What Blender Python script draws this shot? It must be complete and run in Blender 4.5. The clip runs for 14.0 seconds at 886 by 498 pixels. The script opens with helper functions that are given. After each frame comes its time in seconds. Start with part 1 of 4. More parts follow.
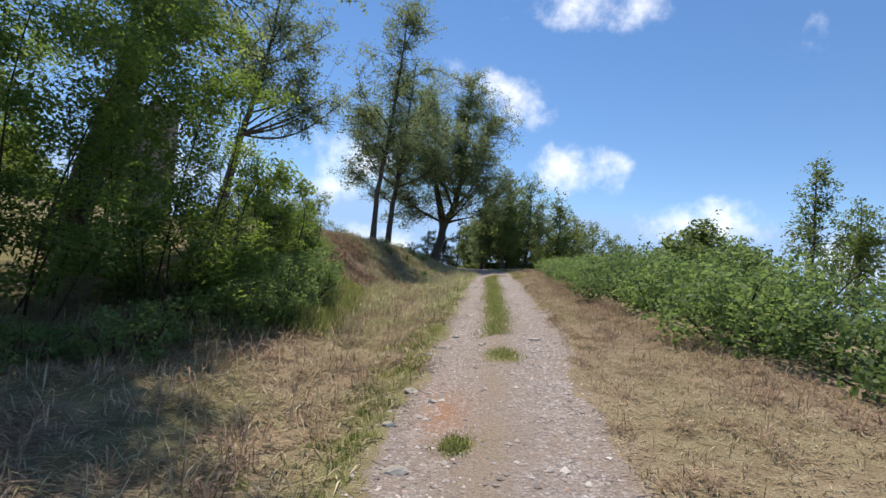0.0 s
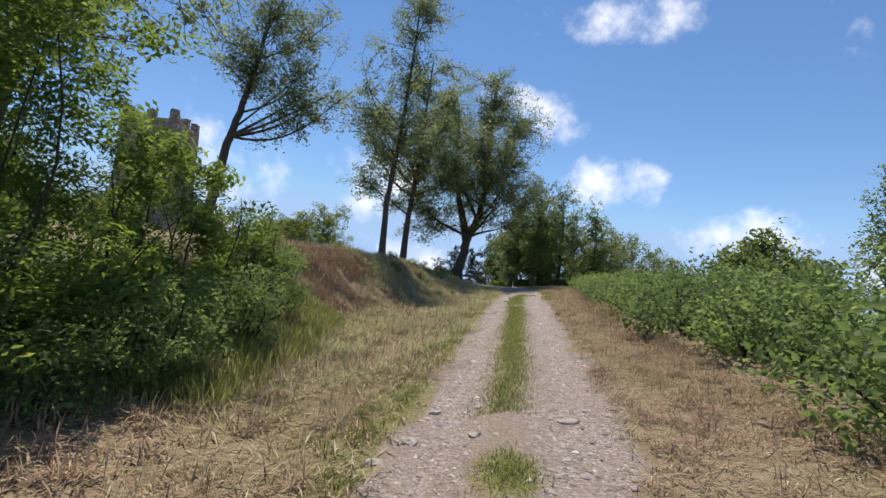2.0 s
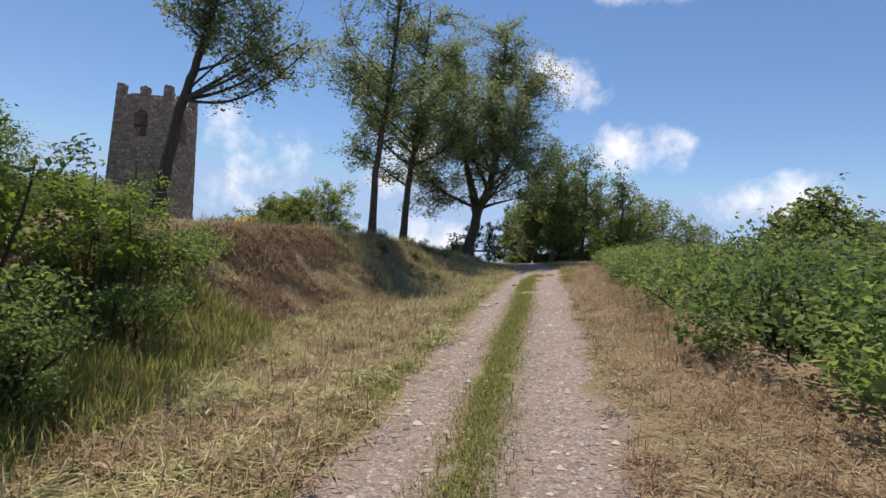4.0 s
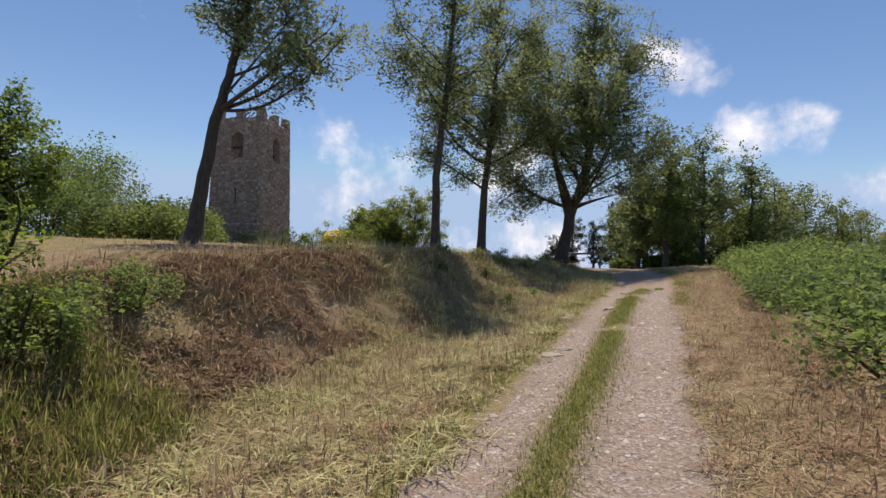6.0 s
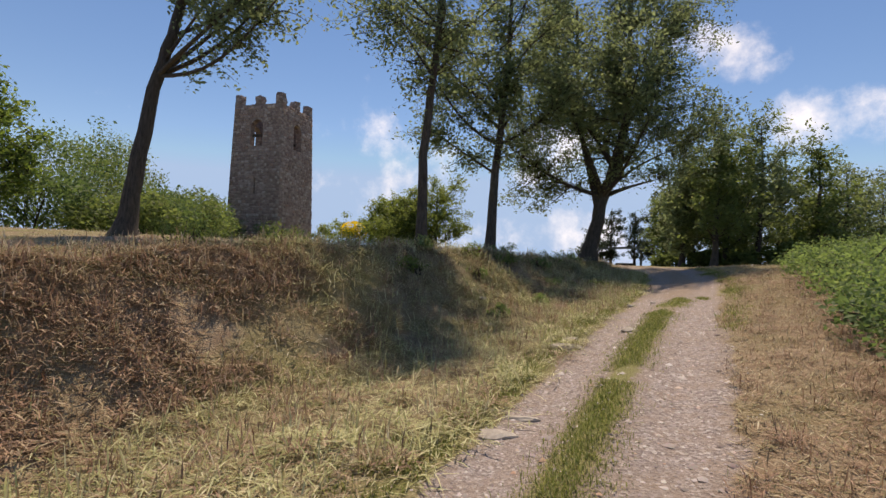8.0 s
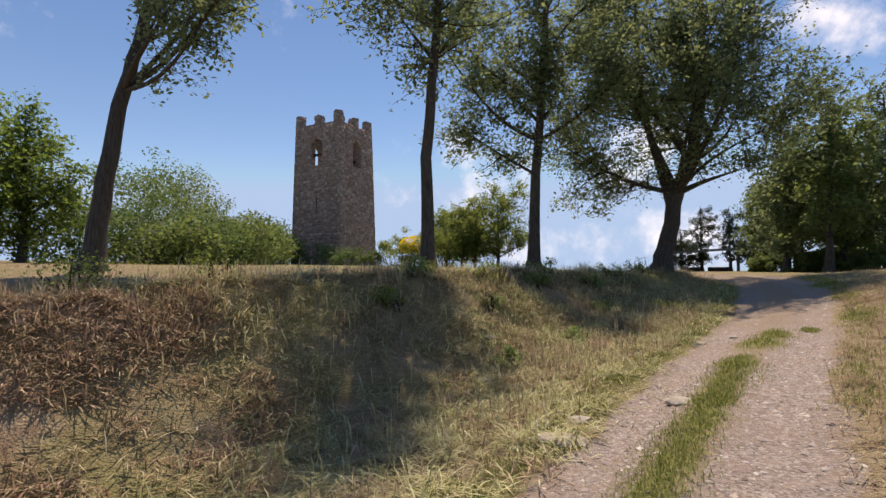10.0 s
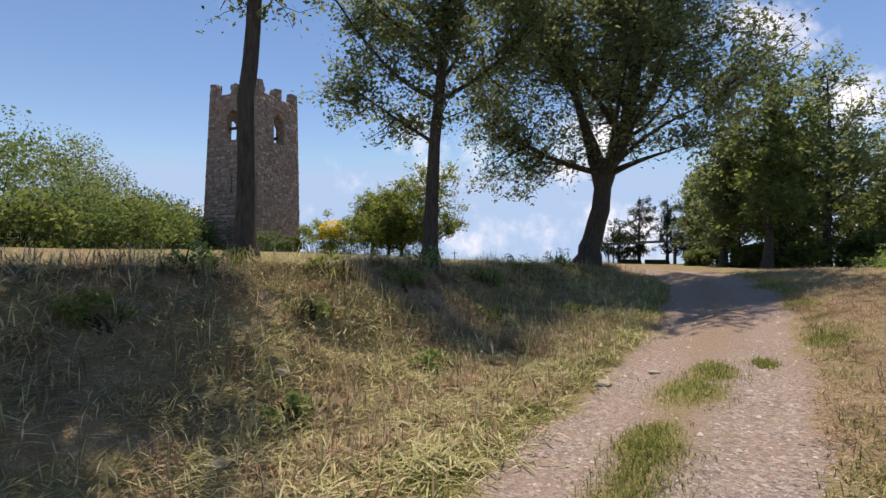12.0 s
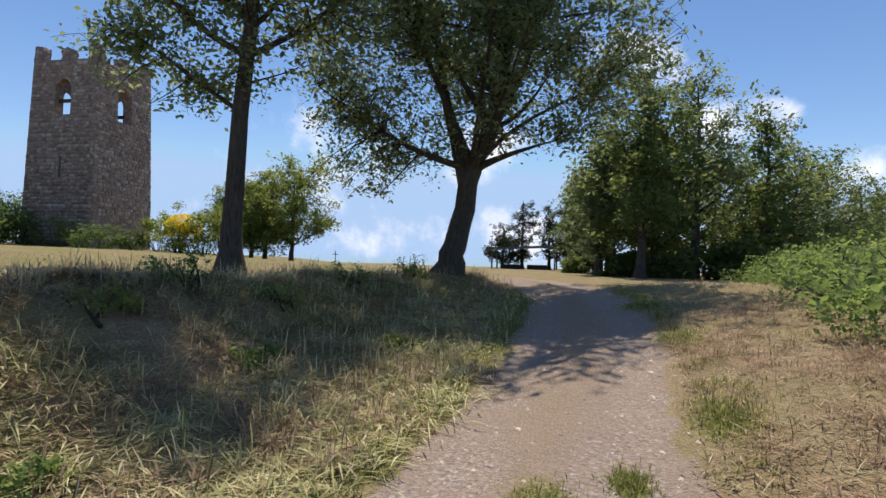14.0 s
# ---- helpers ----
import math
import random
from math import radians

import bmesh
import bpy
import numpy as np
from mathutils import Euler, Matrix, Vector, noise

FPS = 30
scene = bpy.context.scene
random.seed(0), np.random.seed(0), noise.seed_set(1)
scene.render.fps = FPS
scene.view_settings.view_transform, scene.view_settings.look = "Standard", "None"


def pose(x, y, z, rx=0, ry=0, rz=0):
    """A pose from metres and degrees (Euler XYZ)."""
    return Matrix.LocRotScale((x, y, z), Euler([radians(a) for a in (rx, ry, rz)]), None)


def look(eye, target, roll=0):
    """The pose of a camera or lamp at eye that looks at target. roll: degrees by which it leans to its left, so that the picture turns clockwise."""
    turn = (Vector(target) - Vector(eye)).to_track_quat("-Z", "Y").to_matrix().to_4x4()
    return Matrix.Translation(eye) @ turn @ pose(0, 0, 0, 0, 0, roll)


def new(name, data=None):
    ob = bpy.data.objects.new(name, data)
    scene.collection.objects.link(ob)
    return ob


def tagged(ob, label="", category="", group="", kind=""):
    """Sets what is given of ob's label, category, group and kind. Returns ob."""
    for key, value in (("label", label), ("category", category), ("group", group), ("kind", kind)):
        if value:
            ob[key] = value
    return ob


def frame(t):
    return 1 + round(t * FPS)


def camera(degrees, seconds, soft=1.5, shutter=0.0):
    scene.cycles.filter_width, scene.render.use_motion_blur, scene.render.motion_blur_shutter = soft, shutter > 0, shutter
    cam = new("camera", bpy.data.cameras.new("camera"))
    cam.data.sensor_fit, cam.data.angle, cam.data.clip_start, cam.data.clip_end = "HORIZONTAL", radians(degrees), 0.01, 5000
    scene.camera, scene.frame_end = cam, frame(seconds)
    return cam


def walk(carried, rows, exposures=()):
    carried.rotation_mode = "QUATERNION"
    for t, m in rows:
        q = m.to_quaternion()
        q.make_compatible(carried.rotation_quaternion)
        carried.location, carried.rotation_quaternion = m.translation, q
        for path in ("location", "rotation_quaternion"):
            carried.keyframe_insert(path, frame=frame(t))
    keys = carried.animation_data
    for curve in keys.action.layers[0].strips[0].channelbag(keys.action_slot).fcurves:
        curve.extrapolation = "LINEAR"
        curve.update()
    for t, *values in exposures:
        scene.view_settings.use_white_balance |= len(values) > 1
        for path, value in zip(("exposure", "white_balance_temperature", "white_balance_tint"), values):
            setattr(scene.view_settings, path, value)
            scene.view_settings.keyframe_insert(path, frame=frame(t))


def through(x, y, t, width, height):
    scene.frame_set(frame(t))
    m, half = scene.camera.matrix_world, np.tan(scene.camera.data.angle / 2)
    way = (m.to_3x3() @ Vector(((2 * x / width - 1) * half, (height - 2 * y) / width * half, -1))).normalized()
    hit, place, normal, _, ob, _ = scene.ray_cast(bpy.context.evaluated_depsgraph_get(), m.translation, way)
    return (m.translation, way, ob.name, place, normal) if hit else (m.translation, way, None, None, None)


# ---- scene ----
cam = camera(80.3, 14.0, soft=1.5)
PATH = [
    (0, (-0.168, 0.418, 1.649), (-0.187, 2.412, 1.798), 5.38),
    (0.5, (0.005, 1.416, 1.726), (-0.051, 3.406, 1.923), 6.32),
    (1, (0.176, 2.439, 1.797), (0.156, 4.426, 2.022), 6.00),
    (1.5, (0.374, 3.482, 1.928), (0.217, 5.464, 2.136), 7.00),
    (2, (0.513, 4.459, 2.033), (0.366, 6.444, 2.229), 5.27),
    (2.5, (0.687, 5.422, 2.164), (0.470, 7.406, 2.278), 3.46),
    (3, (0.870, 6.413, 2.254), (0.673, 8.401, 2.352), 4.16),
    (5.5, (1.812, 11.569, 3.022), (1.343, 13.512, 3.101), 0.96),
    (6, (1.933, 12.538, 3.153), (1.309, 14.435, 3.241), 1.43),
    (6.5, (2.104, 13.560, 3.235), (1.475, 15.453, 3.380), 0.91),
    (7, (2.197, 14.598, 3.317), (1.460, 16.455, 3.409), 2.70),
    (7.5, (2.301, 15.635, 3.395), (1.584, 17.498, 3.511), 3.53),
    (8, (2.378, 16.663, 3.457), (1.605, 18.507, 3.510), 1.98),
    (8.5, (2.402, 17.655, 3.528), (1.689, 19.521, 3.609), 0.79),
    (11, (2.985, 22.673, 4.013), (1.759, 24.251, 4.099), -1.06),
    (11.5, (2.860, 23.937, 3.935), (1.933, 25.707, 4.023), 0.46),
    (12, (2.743, 24.854, 3.991), (1.849, 26.642, 4.030), 0.53),
    (12.5, (2.685, 25.725, 4.119), (1.920, 27.572, 4.074), 0.76),
    (13, (2.770, 26.538, 4.223), (2.068, 28.410, 4.179), -1.02),
    (13.5, (2.822, 27.676, 4.249), (2.214, 29.581, 4.241), 1.12),
    (14, (3.094, 28.651, 4.215), (2.561, 30.578, 4.264), 1.49),
]
walk(cam, [(t, look(e, g, r)) for t, e, g, r in PATH], [(0, 0.4, 6700, 11), (3, 0.3, 7100, 14), (7, 0.2, 7800, 18), (11, 0.35, 7900, 20), (13, 0.36, 7500, 17), (14, 0.36, 7200, 15)])

# ---- light ----
SUN_AZ, SUN_EL = radians(-19.0), radians(67.0)      # azimuth from +y, to the right positive
sun_way = Vector((math.sin(SUN_AZ) * math.cos(SUN_EL), math.cos(SUN_AZ) * math.cos(SUN_EL), math.sin(SUN_EL)))
sun_data = bpy.data.lights.new("sun", "SUN")
sun_data.energy, sun_data.angle, sun_data.color = 4.2, radians(0.6), (1.0, 0.93, 0.80)
sun = new("sun", sun_data)
sun.matrix_world = look(sun_way * 60, (0, 0, 0))

# clouds: azimuth and elevation in degrees, half sizes in degrees, weight
CLOUDS = [(13.5, 30.0, 9, 3.2, 1.0), (22.0, 33.0, 16, 4.0, 0.9), (5.0, 20.5, 5.0, 3.4, 1.0), (13.5, 13.5, 5.5, 3.0, 1.0),
          (-12.0, 12.5, 7, 4.0, 1.0), (26.5, 8.5, 8, 2.6, 0.9), (-28.0, 10.0, 11, 6.0, 0.75), (-47.0, 27.0, 10, 5, 0.3),
          (-70.0, 24.0, 8, 6, 0.25), (-4.0, 3.0, 30, 3.4, 0.68), (50.0, 6.0, 20, 4.0, 0.8), (-50, 3.0, 24, 3.2, 0.62),
          # unseen clouds beside and behind the camera, added to lift the shadows
          (95.0, 28.0, 16, 8, 0.9), (130.0, 44.0, 18, 9, 0.9), (178.0, 30.0, 20, 9, 1.0), (-150.0, 46.0, 18, 10, 0.9), (-115.0, 26.0, 18, 8, 0.9), (160.0, 62.0, 14, 8, 0.8)]


def build_world():
    w = bpy.data.worlds.new("sky")
    scene.world = w
    w.use_nodes = True
    nt = w.node_tree
    nt.nodes.clear()
    N, L = nt.nodes.new, nt.links.new
    sky = N("ShaderNodeTexSky")
    sky.sky_type, sky.sun_disc = "NISHITA", False
    sky.sun_elevation, sky.sun_rotation = SUN_EL, SUN_AZ
    sky.altitude, sky.air_density, sky.dust_density, sky.ozone_density = 900, 1.0, 0.0, 1.8
    co = N("ShaderNodeTexCoord")
    wn = N("ShaderNodeTexNoise")
    wn.inputs["Scale"].default_value, wn.inputs["Detail"].default_value = 7.0, 8.0
    wn.inputs["Roughness"].default_value = 0.62
    L(co.outputs["Generated"], wn.inputs["Vector"])
    total = None
    for az, el, a, b, wt in CLOUDS:
        az, el = radians(az), radians(el)
        d = Vector((math.sin(az) * math.cos(el), math.cos(az) * math.cos(el), math.sin(el)))
        right = Vector((math.cos(az), -math.sin(az), 0))
        up = right.cross(d)
        parts = []
        for axis, size in ((right, a), (up, b)):
            dot = N("ShaderNodeVectorMath")
            dot.operation = "DOT_PRODUCT"
            L(co.outputs["Generated"], dot.inputs[0])
            dot.inputs[1].default_value = axis / math.sin(radians(size))
            sq = N("ShaderNodeMath")
            sq.operation = "POWER"
            sq.inputs[1].default_value = 2.0
            ab = N("ShaderNodeMath")
            ab.operation = "ABSOLUTE"
            L(dot.outputs["Value"], ab.inputs[0])
            L(ab.outputs[0], sq.inputs[0])
            parts.append(sq)
        front = N("ShaderNodeVectorMath")
        front.operation = "DOT_PRODUCT"
        L(co.outputs["Generated"], front.inputs[0])
        front.inputs[1].default_value = d
        gate = N("ShaderNodeMath")
        gate.operation = "GREATER_THAN"
        L(front.outputs["Value"], gate.inputs[0])
        gate.inputs[1].default_value = 0.2
        add = N("ShaderNodeMath")
        L(parts[0].outputs[0], add.inputs[0])
        L(parts[1].outputs[0], add.inputs[1])
        fall = N("ShaderNodeMapRange")
        L(add.outputs[0], fall.inputs["Value"])
        fall.inputs["From Min"].default_value, fall.inputs["From Max"].default_value = 0.0, 1.6
        fall.inputs["To Min"].default_value, fall.inputs["To Max"].default_value = wt, 0.0
        on = N("ShaderNodeMath")
        on.operation = "MULTIPLY"
        L(fall.outputs[0], on.inputs[0])
        L(gate.outputs[0], on.inputs[1])
        if total is None:
            total = on
        else:
            mx = N("ShaderNodeMath")
            mx.operation = "MAXIMUM"
            L(total.outputs[0], mx.inputs[0])
            L(on.outputs[0], mx.inputs[1])
            total = mx
    mul = N("ShaderNodeMath")
    mul.operation = "MULTIPLY_ADD"
    L(wn.outputs["Fac"], mul.inputs[0])
    mul.inputs[1].default_value = 3.4
    mul.inputs[2].default_value = -2.15
    mask = N("ShaderNodeMath")
    L(mul.outputs[0], mask.inputs[0])
    L(total.outputs[0], mask.inputs[1])
    ramp = N("ShaderNodeMapRange")
    ramp.interpolation_type = "SMOOTHSTEP"
    L(mask.outputs[0], ramp.inputs["Value"])
    ramp.inputs["From Min"].default_value, ramp.inputs["From Max"].default_value = 0.0, 1.15
    ramp.inputs["To Max"].default_value = 0.95
    deep = N("ShaderNodeHueSaturation")
    deep.inputs["Hue"].default_value, deep.inputs["Saturation"].default_value, deep.inputs["Value"].default_value = 0.502, 1.18, 0.79
    L(sky.outputs[0], deep.inputs["Color"])
    hazy = N("ShaderNodeMix")
    hazy.data_type, hazy.blend_type = "RGBA", "DARKEN"
    hazy.inputs["Factor"].default_value = 1.0
    L(deep.outputs[0], hazy.inputs["A"])
    hazy.inputs["B"].default_value = (2.1, 3.3, 5.2, 1)
    mix = N("ShaderNodeMix")
    mix.data_type = "RGBA"
    L(ramp.outputs[0], mix.inputs["Factor"])
    L(hazy.outputs["Result"], mix.inputs["A"])
    mix.inputs["B"].default_value = (7.0, 7.2, 7.6, 1)
    bg = N("ShaderNodeBackground")
    bg.inputs["Strength"].default_value = 0.15
    L(mix.outputs["Result"], bg.inputs["Color"])
    L(bg.outputs[0], N("ShaderNodeOutputWorld").inputs[0])


build_world()

# ---- materials ----


def nodes_of(name):
    m = bpy.data.materials.new(name)
    m.use_nodes = True
    nt = m.node_tree
    b = nt.nodes["Principled BSDF"]
    b.inputs["Specular IOR Level"].default_value = 0.3
    return m, nt, b, nt.nodes.new, nt.links.new


def noise_node(nt, scale, detail=4.0, rough=0.6, vec=None):
    n = nt.nodes.new("ShaderNodeTexNoise")
    n.inputs["Scale"].default_value, n.inputs["Detail"].default_value, n.inputs["Roughness"].default_value = scale, detail, rough
    if vec is not None:
        nt.links.new(vec, n.inputs["Vector"])
    return n


def ramp_node(nt, src, stops):
    r = nt.nodes.new("ShaderNodeValToRGB")
    while len(r.color_ramp.elements) < len(stops):
        r.color_ramp.elements.new(0.5)
    for e, (p, c) in zip(r.color_ramp.elements, stops):
        e.position, e.color = p, (*c, 1)
    nt.links.new(src, r.inputs["Fac"])
    return r


def mix_node(nt, fac, a, b, blend="MIX"):
    m = nt.nodes.new("ShaderNodeMix")
    m.data_type, m.blend_type = "RGBA", blend
    for sock, v in (("Factor", fac), ("A", a), ("B", b)):
        if isinstance(v, (int, float)):
            m.inputs[sock].default_value = v
        elif isinstance(v, tuple):
            m.inputs[sock].default_value = (*v, 1)
        else:
            nt.links.new(v, m.inputs[sock])
    return m.outputs["Result"]


def bump_node(nt, b, height, strength, distance):
    n = nt.nodes.new("ShaderNodeBump")
    n.inputs["Strength"].default_value, n.inputs["Distance"].default_value = strength, distance
    nt.links.new(height, n.inputs["Height"])
    nt.links.new(n.outputs[0], b.inputs["Normal"])


def leaf_material(name, dark, light, warm, through=0.45, rough=0.62):
    m, nt, b, N, L = nodes_of(name)
    geo = N("ShaderNodeNewGeometry")
    col = ramp_node(nt, geo.outputs["Random Per Island"], [(0.0, dark), (0.55, light), (0.93, light), (1.0, warm)])
    big = noise_node(nt, 0.9, 2.0, 0.5, geo.outputs["Position"])
    shade = mix_node(nt, 0.35, col.outputs[0], ramp_node(nt, big.outputs["Fac"], [(0.3, dark), (0.7, light)]).outputs[0])
    L(shade, b.inputs["Base Color"])
    b.inputs["Roughness"].default_value = rough
    tr = N("ShaderNodeBsdfTranslucent")
    hs = N("ShaderNodeHueSaturation")
    hs.inputs["Hue"].default_value, hs.inputs["Saturation"].default_value, hs.inputs["Value"].default_value = 0.48, 1.15, 1.7
    L(shade, hs.inputs["Color"])
    L(hs.outputs[0], tr.inputs["Color"])
    mx = N("ShaderNodeMixShader")
    mx.inputs[0].default_value = through
    L(b.outputs[0], mx.inputs[1])
    L(tr.outputs[0], mx.inputs[2])
    L(mx.outputs[0], nt.nodes["Material Output"].inputs[0])
    return m


def bark_material(name, dark, light, scale=1.0):
    m, nt, b, N, L = nodes_of(name)
    co = N("ShaderNodeTexCoord")
    mp = N("ShaderNodeMapping")
    mp.inputs["Scale"].default_value = (9 * scale, 9 * scale, 1.6 * scale)
    L(co.outputs["Object"], mp.inputs["Vector"])
    n1 = noise_node(nt, 2.0, 8.0, 0.7, mp.outputs[0])
    n2 = noise_node(nt, 0.7, 3.0, 0.5, co.outputs["Object"])
    c1 = ramp_node(nt, n1.outputs["Fac"], [(0.32, dark), (0.68, light)])
    c2 = mix_node(nt, ramp_node(nt, n2.outputs["Fac"], [(0.5, (0, 0, 0)), (0.75, (0.4, 0.4, 0.4))]).outputs[0], c1.outputs[0], (0.11, 0.12, 0.07))
    L(c2, b.inputs["Base Color"])
    b.inputs["Roughness"].default_value = 0.9
    bump_node(nt, b, n1.outputs["Fac"], 0.9, 0.05)
    return m


def ground_material():
    m, nt, b, N, L = nodes_of("ground_soil_and_mown_grass")
    geo = N("ShaderNodeNewGeometry")
    pos = geo.outputs["Position"]
    at = N("ShaderNodeVertexColor")
    at.layer_name = "cover"
    sp = N("ShaderNodeSeparateColor")
    L(at.outputs["Color"], sp.inputs[0])
    # dry mown grass
    fine = noise_node(nt, 46.0, 6.0, 0.75, pos)
    mid = noise_node(nt, 5.0, 5.0, 0.65, pos)
    wide = noise_node(nt, 0.55, 3.0, 0.55, pos)
    dry = ramp_node(nt, fine.outputs["Fac"], [(0.28, (0.09, 0.062, 0.042)), (0.5, (0.30, 0.235, 0.16)), (0.72, (0.52, 0.445, 0.32))])
    dry2 = mix_node(nt, ramp_node(nt, mid.outputs["Fac"], [(0.40, (0, 0, 0)), (0.62, (0.85, 0.85, 0.85))]).outputs[0], dry.outputs[0], (0.23, 0.16, 0.11))
    green = ramp_node(nt, fine.outputs["Fac"], [(0.25, (0.08, 0.095, 0.03)), (0.55, (0.19, 0.205, 0.07)), (0.8, (0.33, 0.31, 0.13))])
    gm = N("ShaderNodeMath")
    gm.operation = "ADD"
    L(sp.outputs[1], gm.inputs[0])
    gw = ramp_node(nt, wide.outputs["Fac"], [(0.4, (0, 0, 0)), (0.7, (0.35, 0.35, 0.35))])
    L(gw.outputs[0], gm.inputs[1])
    grass = mix_node(nt, gm.outputs[0], dry2, green.outputs[0])
    # gravel
    v = N("ShaderNodeTexVoronoi")
    v.inputs["Scale"].default_value = 34.0
    L(pos, v.inputs["Vector"])
    vs = N("ShaderNodeSeparateColor")
    L(v.outputs["Color"], vs.inputs[0])
    grav = ramp_node(nt, vs.outputs[0], [(0.0, (0.18, 0.15, 0.14)), (0.5, (0.295, 0.255, 0.243)), (0.85, (0.37, 0.33, 0.315)), (1.0, (0.50, 0.465, 0.445))])
    soil = mix_node(nt, ramp_node(nt, mid.outputs["Fac"], [(0.4, (0, 0, 0)), (0.65, (0.65, 0.65, 0.65))]).outputs[0], grav.outputs[0], (0.30, 0.235, 0.19))
    worn = mix_node(nt, at.outputs["Alpha"], soil, ramp_node(nt, fine.outputs["Fac"], [(0.3, (0.17, 0.125, 0.095)), (0.55, (0.30, 0.24, 0.19)), (0.75, (0.44, 0.38, 0.31))]).outputs[0])
    red = mix_node(nt, sp.outputs[2], worn, (0.33, 0.17, 0.09))
    edge = N("ShaderNodeMath")
    edge.operation = "MULTIPLY_ADD"
    L(mid.outputs["Fac"], edge.inputs[0])
    edge.inputs[1].default_value, edge.inputs[2].default_value = 0.9, -0.45
    ea = N("ShaderNodeMath")
    L(sp.outputs[0], ea.inputs[0])
    L(edge.outputs[0], ea.inputs[1])
    em = ramp_node(nt, ea.outputs[0], [(0.35, (0, 0, 0)), (0.6, (1, 1, 1))])
    L(mix_node(nt, em.outputs[0], grass, red), b.inputs["Base Color"])
    b.inputs["Roughness"].default_value = 0.95
    b.inputs["Specular IOR Level"].default_value = 0.15
    hsum = N("ShaderNodeMath")
    L(fine.outputs["Fac"], hsum.inputs[0])
    L(v.outputs["Distance"], hsum.inputs[1])
    bump_node(nt, b, hsum.outputs[0], 0.7, 0.03)
    return m


def stone_material(name, tones, scale, mortar, bump=0.03, lichen=(0.2, 0.19, 0.12)):
    m, nt, b, N, L = nodes_of(name)
    co = N("ShaderNodeTexCoord")
    warp = noise_node(nt, 1.3, 3.0, 0.5, co.outputs["Object"])
    off = mix_node(nt, 0.12, co.outputs["Object"], warp.outputs["Color"], "ADD")
    mp = N("ShaderNodeMapping")
    mp.inputs["Scale"].default_value = (scale, scale, scale * 1.5)
    L(off, mp.inputs["Vector"])
    v = N("ShaderNodeTexVoronoi")
    v.inputs["Scale"].default_value = 1.0
    L(mp.outputs[0], v.inputs["Vector"])
    e = N("ShaderNodeTexVoronoi")
    e.feature = "DISTANCE_TO_EDGE"
    e.inputs["Scale"].default_value = 1.0
    L(mp.outputs[0], e.inputs["Vector"])
    vs = N("ShaderNodeSeparateColor")
    L(v.outputs["Color"], vs.inputs[0])
    col = ramp_node(nt, vs.outputs[0], [(i / (len(tones) - 1), c) for i, c in enumerate(tones)])
    grit = noise_node(nt, 14.0, 5.0, 0.7, co.outputs["Object"])
    col2 = mix_node(nt, 0.35, col.outputs[0], ramp_node(nt, grit.outputs["Fac"], [(0.3, tones[0]), (0.7, tones[-1])]).outputs[0])
    stain = noise_node(nt, 0.35, 4.0, 0.6, co.outputs["Object"])
    col3 = mix_node(nt, ramp_node(nt, stain.outputs["Fac"], [(0.45, (0, 0, 0)), (0.75, (0.5, 0.5, 0.5))]).outputs[0], col2, lichen)
    joint = ramp_node(nt, e.outputs["Distance"], [(0.02, (1, 1, 1)), (0.10, (0, 0, 0))])
    L(mix_node(nt, joint.outputs[0], col3, mortar), b.inputs["Base Color"])
    b.inputs["Roughness"].default_value = 0.92
    h = ramp_node(nt, e.outputs["Distance"], [(0.0, (0, 0, 0)), (0.2, (1, 1, 1))])
    bump_node(nt, b, h.outputs[0], 1.0, bump)
    return m


def plain_material(name, a, b_, scale=6.0, rough=0.8, metal=0.0):
    m, nt, b, N, L = nodes_of(name)
    co = N("ShaderNodeTexCoord")
    n = noise_node(nt, scale, 6.0, 0.7, co.outputs["Object"])
    L(ramp_node(nt, n.outputs["Fac"], [(0.3, a), (0.7, b_)]).outputs[0], b.inputs["Base Color"])
    b.inputs["Roughness"].default_value, b.inputs["Metallic"].default_value = rough, metal
    bump_node(nt, b, n.outputs["Fac"], 0.4, 0.02)
    return m


def island_material(name, stops, rough=0.9, through=0.0):
    m, nt, b, N, L = nodes_of(name)
    geo = N("ShaderNodeNewGeometry")
    col = ramp_node(nt, geo.outputs["Random Per Island"], stops)
    n = noise_node(nt, 40.0, 3.0, 0.6, geo.outputs["Position"])
    c = mix_node(nt, 0.25, col.outputs[0], n.outputs["Color"], "OVERLAY")
    L(c, b.inputs["Base Color"])
    b.inputs["Roughness"].default_value = rough
    b.inputs["Specular IOR Level"].default_value = 0.2
    if through:
        tr = N("ShaderNodeBsdfTranslucent")
        L(c, tr.inputs["Color"])
        mx = N("ShaderNodeMixShader")
        mx.inputs[0].default_value = through
        L(b.outputs[0], mx.inputs[1])
        L(tr.outputs[0], mx.inputs[2])
        L(mx.outputs[0], nt.nodes["Material Output"].inputs[0])
    return m


